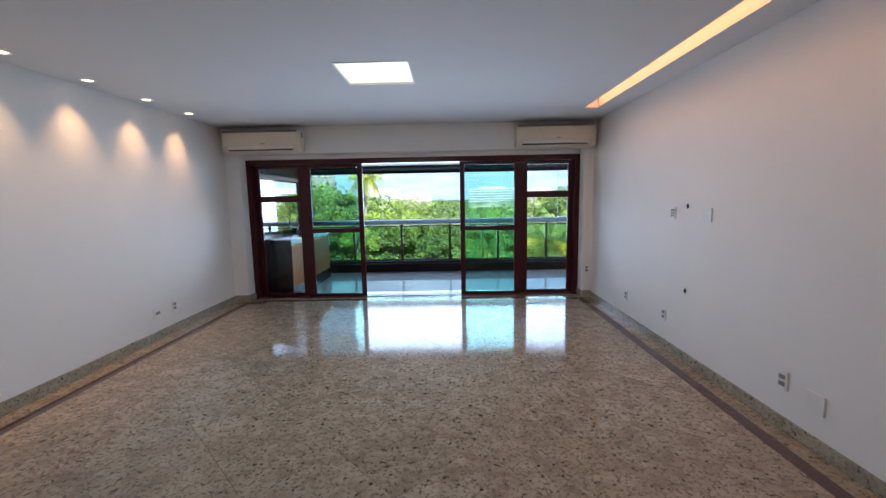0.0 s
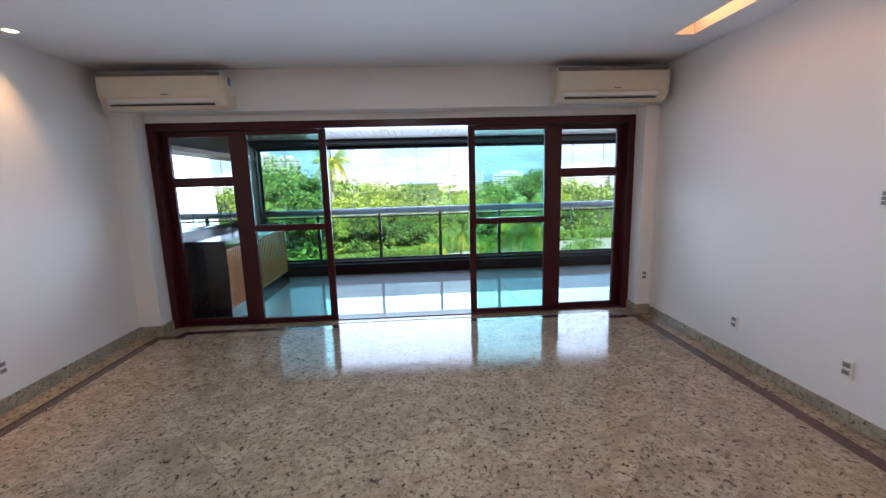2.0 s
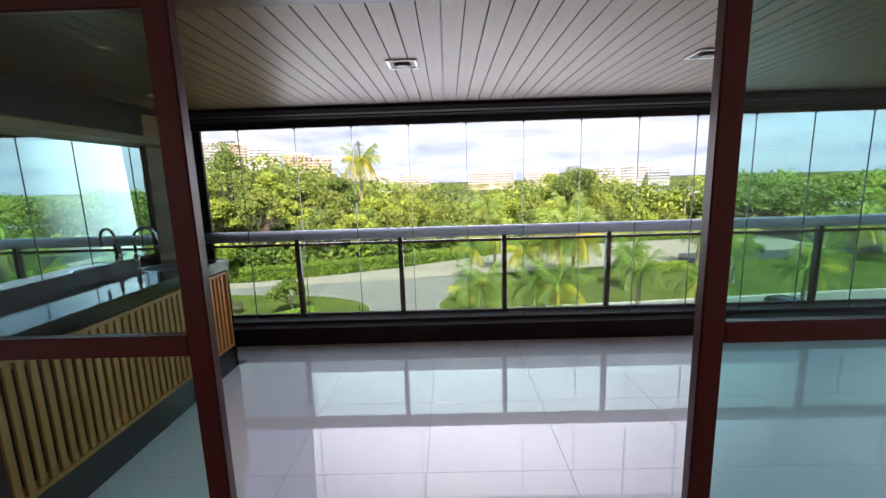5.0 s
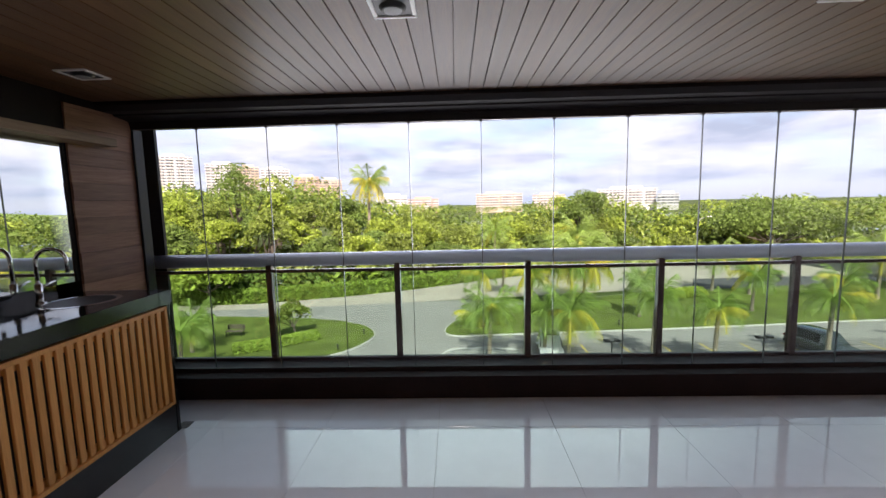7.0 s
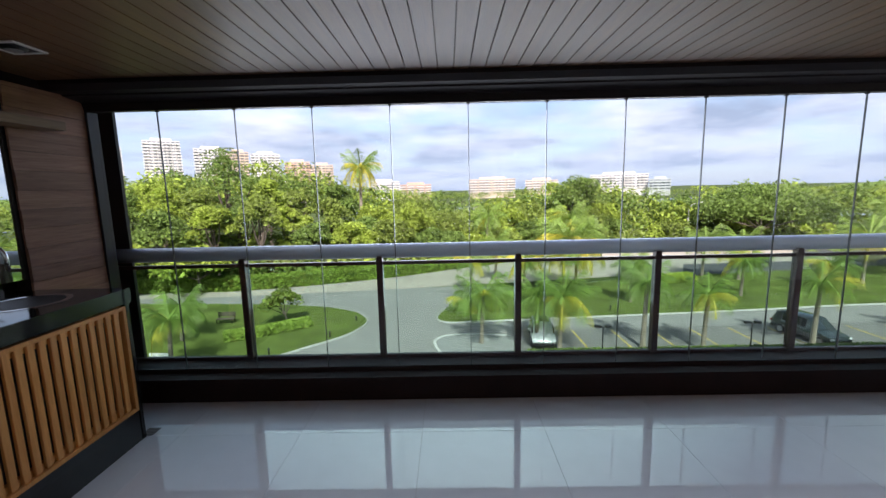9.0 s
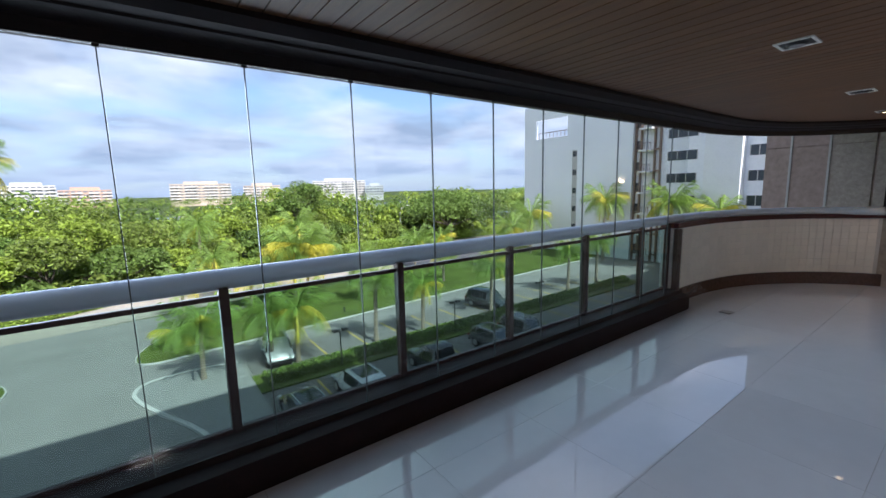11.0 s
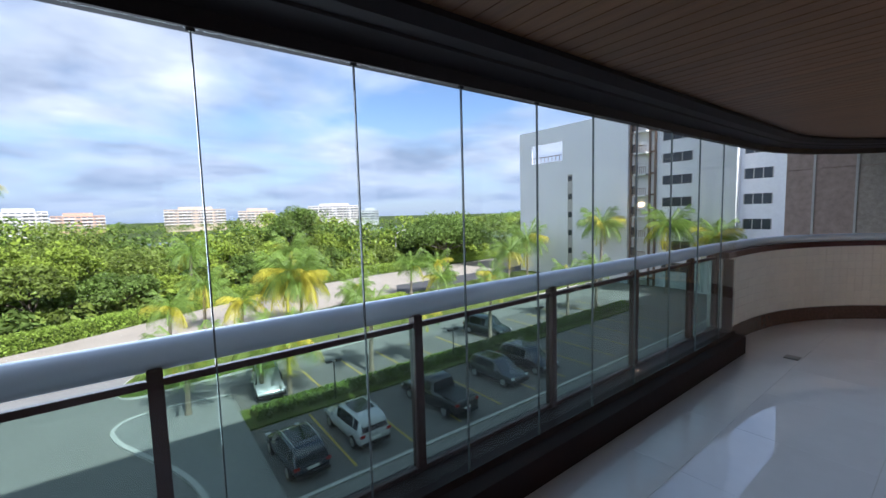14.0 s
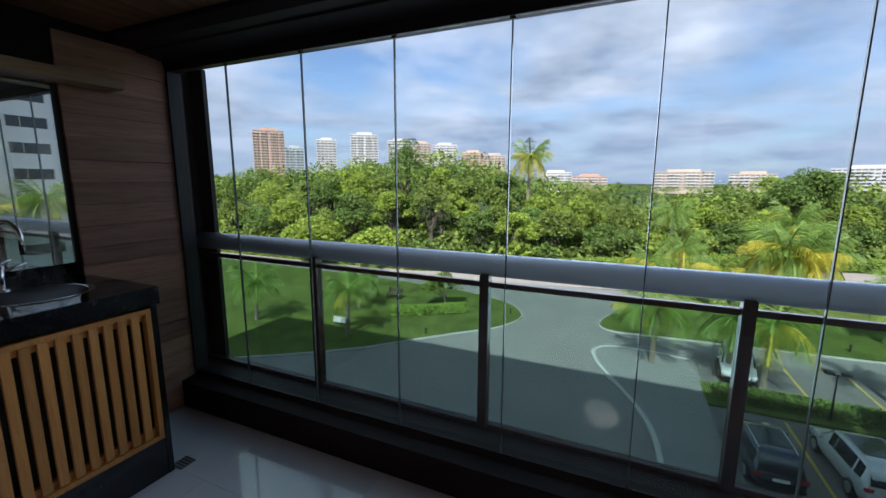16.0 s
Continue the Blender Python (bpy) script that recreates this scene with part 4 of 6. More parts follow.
pbox("border_strip", M_BORDER, floor_ob, (FX0 - BW, FX0 - 0.001, FY0, PY + BW, *BZ), label="dark brown polished stone band")
pbox("border_strip", M_BORDER, floor_ob, (FX1 + 0.001, FX1 + BW, FY0, PY + BW, *BZ), label="dark brown polished stone band")
pbox("border_strip", M_BORDER, floor_ob, (FX0, JX0 + BW, PY, PY + BW, *BZ), (JX0, JX0 + BW, PY + BW, DY + BW, *BZ), label="dark brown polished stone band")
pbox("border_strip", M_BORDER, floor_ob, (JX1 - BW, FX1, PY, PY + BW, *BZ), (JX1 - BW, JX1, PY + BW, DY + BW, *BZ), label="dark brown polished stone band")
pbox("border_strip", M_BORDER, floor_ob, (JX0 + BW + 0.001, JX1 - BW - 0.001, DY, DY + BW, *BZ), label="dark brown polished stone band")
for a, b in ((FX0 - BW, JX0 - 0.001), (JX1 + 0.001, FX1 + BW)):
    pbox("edge_tile", M_GRAN, floor_ob, (a, b, PY + BW + 0.001, YP - 0.019, -0.004, 0.0))
for a, b in ((XL + 0.018, FX0 - BW - 0.001), (FX1 + BW + 0.001, XR - 0.018)):
    y = YB
    while y < 5.6:
        pbox("edge_tile", M_GRAN, floor_ob, (a, b, y + 0.001, min(y + 0.77, YP - 0.019), -0.004, 0.0))
        y += 0.771
pbox("edge_tile", M_GRAN, floor_ob, (JX0 + BW + 0.001, JX1 - BW - 0.001, FY1 + 0.001, DY - 0.001, -0.004, 0.0))
pbox("edge_tile", M_GRAN, floor_ob, (WX0 + 0.02, WX1 - 0.02, DY + BW + 0.001, 5.859, -0.004, 0.0))

bfloor = bpy.data.objects["balcony_floor"]
for i in range(-4, 12):
    for j in range(0, 4):
        x0, x1 = max(0.135 + 0.8 * i, -2.36), min(0.135 + 0.8 * (i + 1), 9.04)
        y0, y1 = max(6.13 + 0.74 * j, 6.102) if j else 6.102, min(6.13 + 0.74 * (j + 1), 9.0)
        if x1 - x0 < 0.02:
            continue
        slab_piece("porcelain_tile", [(x0 + 0.0006, y0 + 0.0006), (x1 - 0.0006, y0 + 0.0006), (x1 - 0.0006, y1 - 0.0006), (x0 + 0.0006, y1 - 0.0006)], BF - 0.004, BF, M_PORC, bfloor)

# wall tiles of the house wall: near ones singly, the rest joined
wall_house = bpy.data.objects["wall_house"]
TW, TH = 0.205, 0.105


def wall_tiles(x0, x1, z0, z1, single):
    sep, rest = None, bmesh.new()
    r = 0
    z = z0
    while z < z1 - 0.03:
        zt = min(z + TH, z1)
        x = x0
        while x < x1 - 0.01:
            xt = min(x + TW, x1)
            if single:
                bm = bmesh.new()
                bx(bm, x + 0.0015, xt - 0.0015, 6.112, 6.1165, z + 0.0015, zt - 0.0015)
                part("tile", bm, M_TILE, wall_house)
            else:
                bx(rest, x + 0.0015, xt - 0.0015, 6.112, 6.1165, z + 0.0015, zt - 0.0015)
            x += TW
        z += TH
        r += 1
    if single:
        rest.free()
    else:
        o = part("tile_field", rest, M_TILEI, wall_house)
        o["kind"] = "stuff"


wall_tiles(WX1 + 0.003, D2X0 - 0.001, 0.06, 2.13, True)
wall_tiles(D2X0, D2X1, 2.101, 2.13, False)
wall_tiles(D2X1 + 0.001, D3X0 - 0.001, 0.06, 2.13, False)
wall_tiles(D3X1 + 0.001, 9.0, 0.06, 2.13, False)
# square tiles on the curved parapet
cum = [0.0]
for a, b in zip(par, par[1:]):
    cum.append(cum[-1] + math.dist(a, b))


def on_par(s):
    for i in range(len(par) - 1):
        if s <= cum[i + 1]:
            t = (s - cum[i]) / (cum[i + 1] - cum[i])
            dx, dy = par[i + 1][0] - par[i][0], par[i + 1][1] - par[i][1]
            L = math.hypot(dx, dy)
            return par[i][0] + t * dx, par[i][1] + t * dy, dx / L, dy / L
    return (*par[-1], dx / L, dy / L)


TS = 0.1
protos = finish((lambda b: (bx(b, 0.0015, TS - 0.0015, -0.002, 0.004, 0.0015, TS - 0.0015), b)[1])(bmesh.new()), "tile", M_TILE)
for i in range(int(cum[-1] / TS)):
    x, y, ux, uy = on_par(i * TS)
    x2, y2, _, _ = on_par((i + 1) * TS)
    ang = math.atan2(y2 - y, x2 - x)
    for k in range(8):
        o = new("tile", protos)
        o.matrix_basis = Matrix.Translation((x - math.sin(ang) * 0.015, y + math.cos(ang) * 0.015, 0.062 + k * TS)) @ Matrix.Rotation(ang, 4, "Z")
        o.parent = parapet

# ================= outdoors =================
rng = np.random.default_rng(7)
def leaf(name, color, *args, **kw):
    """A leaf surface that lets part of the light through."""
    m = mat(name, color, *args, **kw)
    t = m.node_tree
    p = t.nodes["Principled BSDF"]
    tr = t.nodes.new("ShaderNodeBsdfTranslucent")
    src = p.inputs["Base Color"].links[0].from_socket
    hs = t.nodes.new("ShaderNodeHueSaturation")
    hs.inputs["Value"].default_value = 1.25
    t.links.new(src, hs.inputs["Color"])
    t.links.new(hs.outputs[0], tr.inputs[0])
    mx = t.nodes.new("ShaderNodeMixShader")
    mx.inputs[0].default_value = 0.38
    t.links.new(p.outputs[0], mx.inputs[1])
    t.links.new(tr.outputs[0], mx.inputs[2])
    t.links.new(mx.outputs[0], t.nodes["Material Output"].inputs[0])
    return m


M_GRASS = mat("lawn_grass", (0.085, 0.115, 0.024), 0.9, 0, 0.4, 0.5, 14, 0.4, spec=0.1)
M_FIELD = mat("rough_ground", (0.05, 0.07, 0.02), 0.95, 0, 0.4, 0.05, 2, spec=0.1)
M_ASPH = mat("worn_asphalt", (0.21, 0.203, 0.188), 0.9, 0, 0.12, 0.35, 30, 0.2, spec=0.2)
M_ROAD = mat("sandy_road", (0.33, 0.29, 0.24), 0.9, 0, 0.12, 0.3, 20, 0.2, spec=0.2)
M_DASPH = mat("dark_asphalt", (0.075, 0.075, 0.078), 0.9, 0, 0.15, 0.5, 20, spec=0.2)
M_PAVE = mat("grey_pavers", (0.15, 0.145, 0.135), 0.9, 0, 0.2, 1.2, 9, 0.3, spec=0.2)
M_COBB = mat("pale_cobbles", (0.22, 0.22, 0.21), 0.9, 0, 0.3, 5, 16, 0.5, spec=0.2)
M_KERB = mat("concrete_kerb", (0.45, 0.44, 0.41), 0.9, 0, 0.1, 1, 20)
M_YEL = mat("yellow_line_paint", (0.50, 0.36, 0.06), 0.8, 0, 0.15, 2, 20)
M_LEAF = leaf("tree_leaves", (0.19, 0.245, 0.045), 0.55, 0, 0.35, 0.12, 0.9, island=0.55, spec=0.25)
M_LEAFD = leaf("dark_tree_leaves", (0.135, 0.20, 0.042), 0.6, 0, 0.35, 0.12, 0.9, island=0.5, spec=0.2)
M_LEAFB = leaf("bright_leaves", (0.27, 0.345, 0.05), 0.55, 0, 0.3, 0.3, 2, island=0.45, spec=0.2)
M_HEDGE = leaf("hedge_leaves", (0.23, 0.32, 0.05), 0.6, 0, 0.3, 0.3, 2, island=0.5, spec=0.2)
M_FROND = leaf("palm_fronds", (0.20, 0.30, 0.055), 0.5, 0, 0.3, 0.6, 3, island=0.35, spec=0.3)
M_FRONDY = leaf("yellowing_fronds", (0.56, 0.50, 0.06), 0.55, 0, 0.25, 0.6, 3, island=0.3, spec=0.3)
M_TRUNK = mat("bark", (0.09, 0.07, 0.05), 0.9, 0, 0.3, 3, 20, 0.5)
M_PTRUNK = mat("palm_trunk", (0.24, 0.20, 0.15), 0.9, 0, 0.3, 4, 20, 0.5)
M_WATER = mat("lagoon_water", (0.10, 0.14, 0.16), 0.12, 0, 0.1, 0.02, 0.2)
M_CONC = mat("white_render", (0.84, 0.85, 0.86), 0.8, 0, 0.06, 0.15, 3)
M_CONC2 = mat("white_facade_tiles", (0.82, 0.82, 0.80), 0.6, 0, 0.06, 0.3, 6)
M_BEIGE = mat("beige_facade", (0.55, 0.43, 0.33), 0.8, 0, 0.08, 0.05, 1)
M_PINKF = mat("salmon_facade", (0.52, 0.33, 0.24), 0.8, 0, 0.08, 0.05, 1)
M_WHITEF = mat("white_facade", (0.82, 0.81, 0.78), 0.8, 0, 0.05, 0.05, 1)
M_WIN = mat("dark_window_glass", (0.045, 0.055, 0.065), 0.15, 0, 0.2, 0.5, 3)
M_BRFR = mat("brown_metal_frames", (0.22, 0.15, 0.11), 0.5, 0, 0.15)

structure(solid("ground", M_FIELD, (-2500, 2500, -300, 4200, ZG - 1.0, ZG)), "flat ground reaching to the horizon", "ground")


def sheet(name, poly, z, material, label, cat, thick=0.12):
    bm = bmesh.new()
    a = [bm.verts.new((x, y, ZG - 0.3)) for x, y in poly]
    b = [bm.verts.new((x, y, ZG + z)) for x, y in poly]
    for k in range(len(poly)):
        j = (k + 1) % len(poly)
        bm.faces.new((a[k], a[j], b[j], b[k]))
    bm.faces.new(b)
    return structure(new(name, finish(bm, name, material)), label, cat)


def kerb(poly, z=0.14, w=0.16, label="pale concrete kerb round the lawn"):
    bm = bmesh.new()
    loft(bm, poly, [(-w / 2, ZG - 0.1), (w / 2, ZG - 0.1), (w / 2, ZG + z), (-w / 2, ZG + z)])
    return structure(new("kerb", finish(bm, "kerb", M_KERB)), label, "kerb")


sheet("driveway", [(-60, 9.3), (60, 9.3), (60, 47), (20, 47), (3, 53.5), (-20, 51), (-60, 49.5)], 0.02, M_ASPH, "wide worn grey asphalt driveway", "driveway")
sheet("road", [(-140, 48), (-60, 49), (-24, 50.2), (-6, 52.5), (12, 55.5), (40, 60), (90, 66), (90, 80), (45, 78), (27, 75), (12, 69.8), (2, 64.2), (-6, 59.4), (-14, 55.9), (-24, 52.8), (-33, 52.2), (-60, 52.0), (-140, 51.5)], 0.035, M_ROAD, "pale sandy road along the hedge", "road")
sheet("car_park_surface", [(30, 57), (70, 61), (75, 66), (34, 64)], 0.05, M_DASPH, "dark asphalt patch beside the road", "road")

island = smooth_path([(-60, 8), (-40, 15), (-28, 21.0), (-20.9, 25.2), (-15.8, 29.0), (-13.2, 31.8), (-10.1, 35.0), (-8.3, 36.8), (-7.3, 38.8), (-7.1, 40.6), (-8.0, 42.4), (-9.5, 43.8), (-13, 45.4), (-20, 46.6), (-32, 47.4), (-60, 47.8)], 5)
sheet("lawn", island, 0.15, M_GRASS, "mown green lawn beside the driveway", "lawn")
kerb(island)
strip2 = smooth_path([(75, 44.8), (40, 43.0), (31, 42.2), (19.7, 41.2), (12.6, 40.7), (3, 40.0), (0, 39.9), (-0.8, 41.5), (0.6, 45), (5, 49), (14, 52.6), (30, 56.2), (75, 62.6)], 5)
sheet("lawn", strip2, 0.15, M_GRASS, "green lawn strip with palms beside the street", "lawn")
kerb(strip2)
corner = smooth_path([(2.3, 12), (2.45, 20), (2.4, 25.5), (1.7, 28.6), (0.2, 31.8), (-0.65, 33.8), (-0.85, 35.4), (0.0, 36.5), (2.4, 36.7), (5.0, 36.2)], 5)
sheet("pavement", corner + [(5.0, 12)], 0.13, M_COBB, "pale cobbled pavement with a rounded corner", "pavement")
kerb(corner, 0.15, 0.22, "pale concrete kerb round the pavement corner")
sheet("parking_bays", [(5.0, 23.5), (48, 23.5), (48, 30.5), (5.0, 30.5)], 0.04, M_PAVE, "paved parking bays with yellow lines", "parking")
sheet("parking_bays", [(5.2, 33.3), (48, 33.3), (48, 38.4), (5.2, 37.6)], 0.045, M_PAVE, "second row of paved parking bays", "parking")
bedp = [(5.0, 30.52), (47, 30.52), (47, 33.2), (5.0, 33.2)]
sheet("planting_bed", bedp, 0.14, M_GRASS, "planted bed between the parking rows", "planting bed")
kerb([(4.8, 23.4), (20, 23.3), (48, 23.3)], 0.1, 0.2, "pale concrete kerb along the parking bays")
bl = thing("bay_lines", "worn yellow parking bay lines", "road marking", (20, 28, ZG + 0.05), kind="structure")
for k in range(12):
    pbox("line", M_YEL, bl, (8.1 + 3.1 * k, 8.22 + 3.1 * k, 24.0, 30.3, ZG + 0.041, ZG + 0.049))
    pbox("line", M_YEL, bl, (10.0 + 3.1 * k, 10.12 + 3.1 * k, 33.6, 37.4, ZG + 0.046, ZG + 0.054))
sheet("lagoon", [(-40, 150), (20, 118), (70, 128), (130, 140), (420, 210), (700, 420), (300, 400), (60, 300), (-60, 230)], 0.06, M_WATER, "calm lagoon beyond the trees", "water")


def leaves(centers, radii, n_each, size, squash=0.8, out=0.5, seed=0):
    """Leaf clumps: small bent quads scattered over blobs. Returns verts, faces."""
    r = np.random.default_rng(seed)
    c = np.repeat(np.asarray(centers, float), n_each, 0)
    rad = np.repeat(np.asarray(radii, float), n_each)
    n = len(c)
    d = r.normal(size=(n, 3)); d /= np.linalg.norm(d, axis=1)[:, None]
    d[:, 2] = np.where(d[:, 2] < -0.35, -d[:, 2], d[:, 2])
    rr = rad * (0.55 + 0.5 * r.random(n) ** 0.5)
    p = c + d * rr[:, None] * np.array([1, 1, squash])
    nrm = d * out + r.normal(size=(n, 3)) * 0.5 + np.array([0, 0, 0.45])
    nrm /= np.linalg.norm(nrm, axis=1)[:, None]
    u = np.cross(nrm, r.normal(size=(n, 3))); u /= np.linalg.norm(u, axis=1)[:, None]
    w = np.cross(nrm, u)
    s = size * (0.6 + 0.8 * r.random(n))[:, None]
    v = np.stack([p - u * s, p + w * s * 0.5 - nrm * s * 0.15, p + u * s, p - w * s * 0.5 - nrm * s * 0.15], 1).reshape(-1, 3)
    f = np.arange(4 * n).reshape(n, 4)
    return v, f


def crown_blobs(x, y, h, w, r, n):
    """Blobs of a broad crown standing at x, y: height h above the ground, width w."""
    cs, rs = [], []
    for k in range(n):
        a, q = r.random() * math.tau, math.sqrt(r.random())
        z = h * (0.56 + 0.34 * (1 - q * q) * r.uniform(0.6, 1.1))
        cs.append((x + q * w * 0.42 * math.cos(a), y + q * w * 0.42 * math.sin(a), ZG + z))
        rs.append(w * r.uniform(0.13, 0.23))
    return cs, rs


def tree(x, y, h, w, seed, label, leaf_mat, blobs=16, n_each=130, size=0.24):
    r = np.random.default_rng(seed)
    t = thing("tree", label, "tree", (x, y, ZG))
    cs, rs = crown_blobs(x, y, h, w, r, blobs)
    bm = bmesh.new()
    tube(bm, [(x, y, ZG - 0.1), (x + 0.1, y, ZG + h * 0.2), (x - 0.1, y + 0.1, ZG + h * 0.42), (x, y, ZG + h * 0.62)], [0.035 * h, 0.026 * h, 0.02 * h, 0.01 * h], 8)
    for k in range(6):
        q = cs[k]
        tube(bm, [(x, y, ZG + h * 0.33), ((x + q[0]) / 2, (y + q[1]) / 2, ZG + h * 0.47), q], [0.015 * h, 0.010 * h, 0.003 * h], 6)
    part("trunk", bm, M_TRUNK, t)
    v, f = leaves(cs, rs, n_each, size, seed=seed)
    raw("crown", v, f, leaf_mat, t)
    return t


# hedge along the road: a clipped box of leaves
hp = smooth_path([(-140, 53.0), (-60, 53.2), (-33, 53.4), (-24, 54.0), (-14, 57.2), (-6, 60.8), (2, 65.6), (12, 71.0), (27, 76.6), (45, 79.6), (75, 82.4)], 10)
hv = []
for (xa, ya), (xb, yb) in zip(hp, hp[1:]):
    L = math.dist((xa, ya), (xb, yb))
    n = int(L * 260)
    t = rng.random(n)[:, None]
    base = np.array([[xa, ya]]) * (1 - t) + np.array([[xb, yb]]) * t
    nx, ny = -(yb - ya) / L, (xb - xa) / L
    side = rng.random(n)
    o = np.where(side < 0.5, -0.95, rng.uniform(-0.95, 0.95, n)) + rng.normal(0, 0.07, n)
    z = np.where(side < 0.5, rng.uniform(0, 1.55, n), 1.55) + rng.normal(0, 0.08, n)
    hv.append(np.stack([base[:, 0] + nx * o, base[:, 1] + ny * o, ZG + z], 1))
hv = np.concatenate(hv)


def scatter(points, size, seed, up=0.3):
    r = np.random.default_rng(seed)
    n = len(points)
    nrm = r.normal(size=(n, 3)) * 0.6 + np.array([0, -0.4, up]); nrm /= np.linalg.norm(nrm, axis=1)[:, None]
    u = np.cross(nrm, r.normal(size=(n, 3))); u /= np.linalg.norm(u, axis=1)[:, None]
    w = np.cross(nrm, u)
    s = size * (0.6 + 0.8 * r.random(n))[:, None]
    v = np.stack([points - u * s, points + w * s * 0.5, points + u * s, points - w * s * 0.5], 1).reshape(-1, 3)
    return v, np.arange(4 * n).reshape(n, 4)


hedge = thing("hedge", "long clipped green hedge along the road", "hedge", (0, 66, ZG))
v, f = scatter(hv, 0.15, 3)
raw("foliage", v, f, M_HEDGE, hedge)
bm = bmesh.new()
loft(bm, hp, [(-0.8, ZG - 0.1), (0.8, ZG - 0.1), (0.8, ZG + 1.4), (-0.8, ZG + 1.4)])
part("woody_core", bm, M_LEAFD, hedge)

# trees behind the hedge: first row singly, the woods beyond as one
def wood_top(x, y):
    """Height of the canopy over the plan."""
    a = math.degrees(math.atan2(x - 0.5, y - 7.5))
    h = 9.5
    h += 7.5 * math.exp(-((a + 27) / 15) ** 2) + 3.0 * math.exp(-((a + 52) / 14) ** 2)
    h += 2.5 * math.exp(-((a - 17) / 6) ** 2) - 2.4 * math.exp(-((a - 4) / 6) ** 2) - 3.0 * math.exp(-((a - 28) / 4) ** 2)
    return h


def hedge_y(x):
    for (xa, ya), (xb, yb) in zip(hp, hp[1:]):
        if xa <= x <= xb:
            return ya + (yb - ya) * (x - xa) / (xb - xa)
    return 84


k = 0
for row in range(3):
    x = -62.0 + row * 2.0
    while x < 62:
        y = hedge_y(x) + 5.5 + row * 6.5 + rng.uniform(-1.5, 1.5)
        h = wood_top(x, y) * rng.uniform(0.66, 1.08) * (0.66, 0.9, 1.02)[row]
        wide = rng.uniform(5.5, 8.5)
        if row and k % 5 == 2:          # a flat-topped tree standing above the rest
            h, wide = h * 1.12, wide * 1.35
        tree(x, y, h, wide, 100 + k, "leafy green tree in the wood behind the hedge", (M_LEAF, M_LEAFD, M_LEAFB)[(k * 7 + row) % 3], 20, 190, 0.21)
        k += 1
        x += rng.uniform(5.0, 7.0)
groups = {M_LEAF: ([], []), M_LEAFD: ([], []), M_LEAFB: ([], [])}
for n in range(3200):
    y = 86 + 330 * rng.random() ** 1.6
    x = rng.uniform(-1.9, 1.4) * y
    if 118 + max(0, x - 20) * 0.25 < y < 300 + x * 0.3 and -30 + (y - 130) * -0.6 < x < 130 + (y - 130) * 2.2:
        continue
    h = wood_top(x, y) * rng.uniform(0.68, 1.14) * (1.0 if y < 150 else 0.95)
    cs, rs = groups[(M_LEAF, M_LEAFD, M_LEAFB, M_LEAFD)[n % 4]]
    for q in range(3 if y < 170 else 2):
        cs.append((x + rng.normal(0, 2.2), y + rng.normal(0, 2), ZG + h * rng.uniform(0.55, 0.9)))
        rs.append(rng.uniform(2.0, 3.6) * (1 if y < 200 else 1.5))
# undergrowth behind the hedge
x = -75.0
while x < 75:
    for row in range(3):
        y = hedge_y(x) + 2.6 + 4.5 * row + rng.uniform(-0.8, 0.8)
        cs, rs = groups[(M_LEAF, M_LEAFB, M_LEAFD)[int(rng.integers(3))]]
        for q in range(2):
            cs.append((x + rng.normal(0, 0.8), y, ZG + rng.uniform(0.8, 2.4) + row * 1.3))
            rs.append(rng.uniform(1.2, 2.0))
    x += 1.5
for i, (m, (cs, rs)) in enumerate(groups.items()):
    v, f = leaves(cs, rs, 50, 0.42, seed=5 + i)
    tagged(raw("woodland", v, f, m), ("mid-green", "dark green", "bright yellow-green")[i] + " woodland stretching behind the first trees", "woodland", kind="stuff")
# low hill far to the right and the far shore
bm = bmesh.new()
bmesh.ops.create_grid(bm, x_segments=60, y_segments=16, size=1.0)
for q in bm.verts:
    gx, gy = q.co.x, q.co.y
    e = max(0, 1 - gx * gx) ** 0.8 * max(0, 1 - gy * gy)
    q.co = (1500 + gx * 620, 900 + gy * 160, ZG - 2 + 34 * e * (0.75 + 0.5 * noise.noise((gx * 3, gy * 2, 0.3))))
structure(new("far_hill", finish(bm, "far_hill", M_LEAFD, smooth=True)), "low wooded hill on the horizon", "hill")

# a broad round-topped tree beyond the road
tree(56.5, 79.5, 9.6, 20, 61, "broad spreading dark green tree beyond the road", M_LEAFD, 60, 170, 0.30)
tree(24.7, 84, 14.6, 10, 62, "tall layered green tree standing above the wood", M_LEAFD, 26, 190, 0.24)
tree(-14.0, 39.8, 3.2, 3.6, 63, "small round garden tree on the lawn", M_LEAF, 12, 150, 0.14)
tree(-38, 50.8, 6.0, 9.0, 64, "low spreading bright green tree by the road", M_LEAFB, 26, 150, 0.26)
tree(-29, 52.0, 5.0, 8.0, 65, "low spreading bright green tree by the road", M_LEAFB, 24, 150, 0.26)


def shrub(x0, y0, pts, h, w, label, leaf_mat, density=240, seed=1):
    """A low clipped shrub bed along a line."""
    r = np.random.default_rng(seed)
    P = []
    for (xa, ya), (xb, yb) in zip(pts, pts[1:]):
        L = math.dist((xa, ya), (xb, yb))
        n = int(L * w * density)
        t = r.random(n)
        q = r.uniform(-1, 1, n)
        dome = np.sqrt(np.clip(1 - q * q, 0.05, 1))
        P.append(np.stack([xa + (xb - xa) * t - (yb - ya) / L * q * w / 2, ya + (yb - ya) * t + (xb - xa) / L * q * w / 2, ZG + 0.14 + h * dome * r.uniform(0.6, 1.05, n)], 1))
    v, f = scatter(np.concatenate(P), 0.11, seed, 0.8)
    return tagged(raw("shrub", v, f, leaf_mat), label, "shrub")


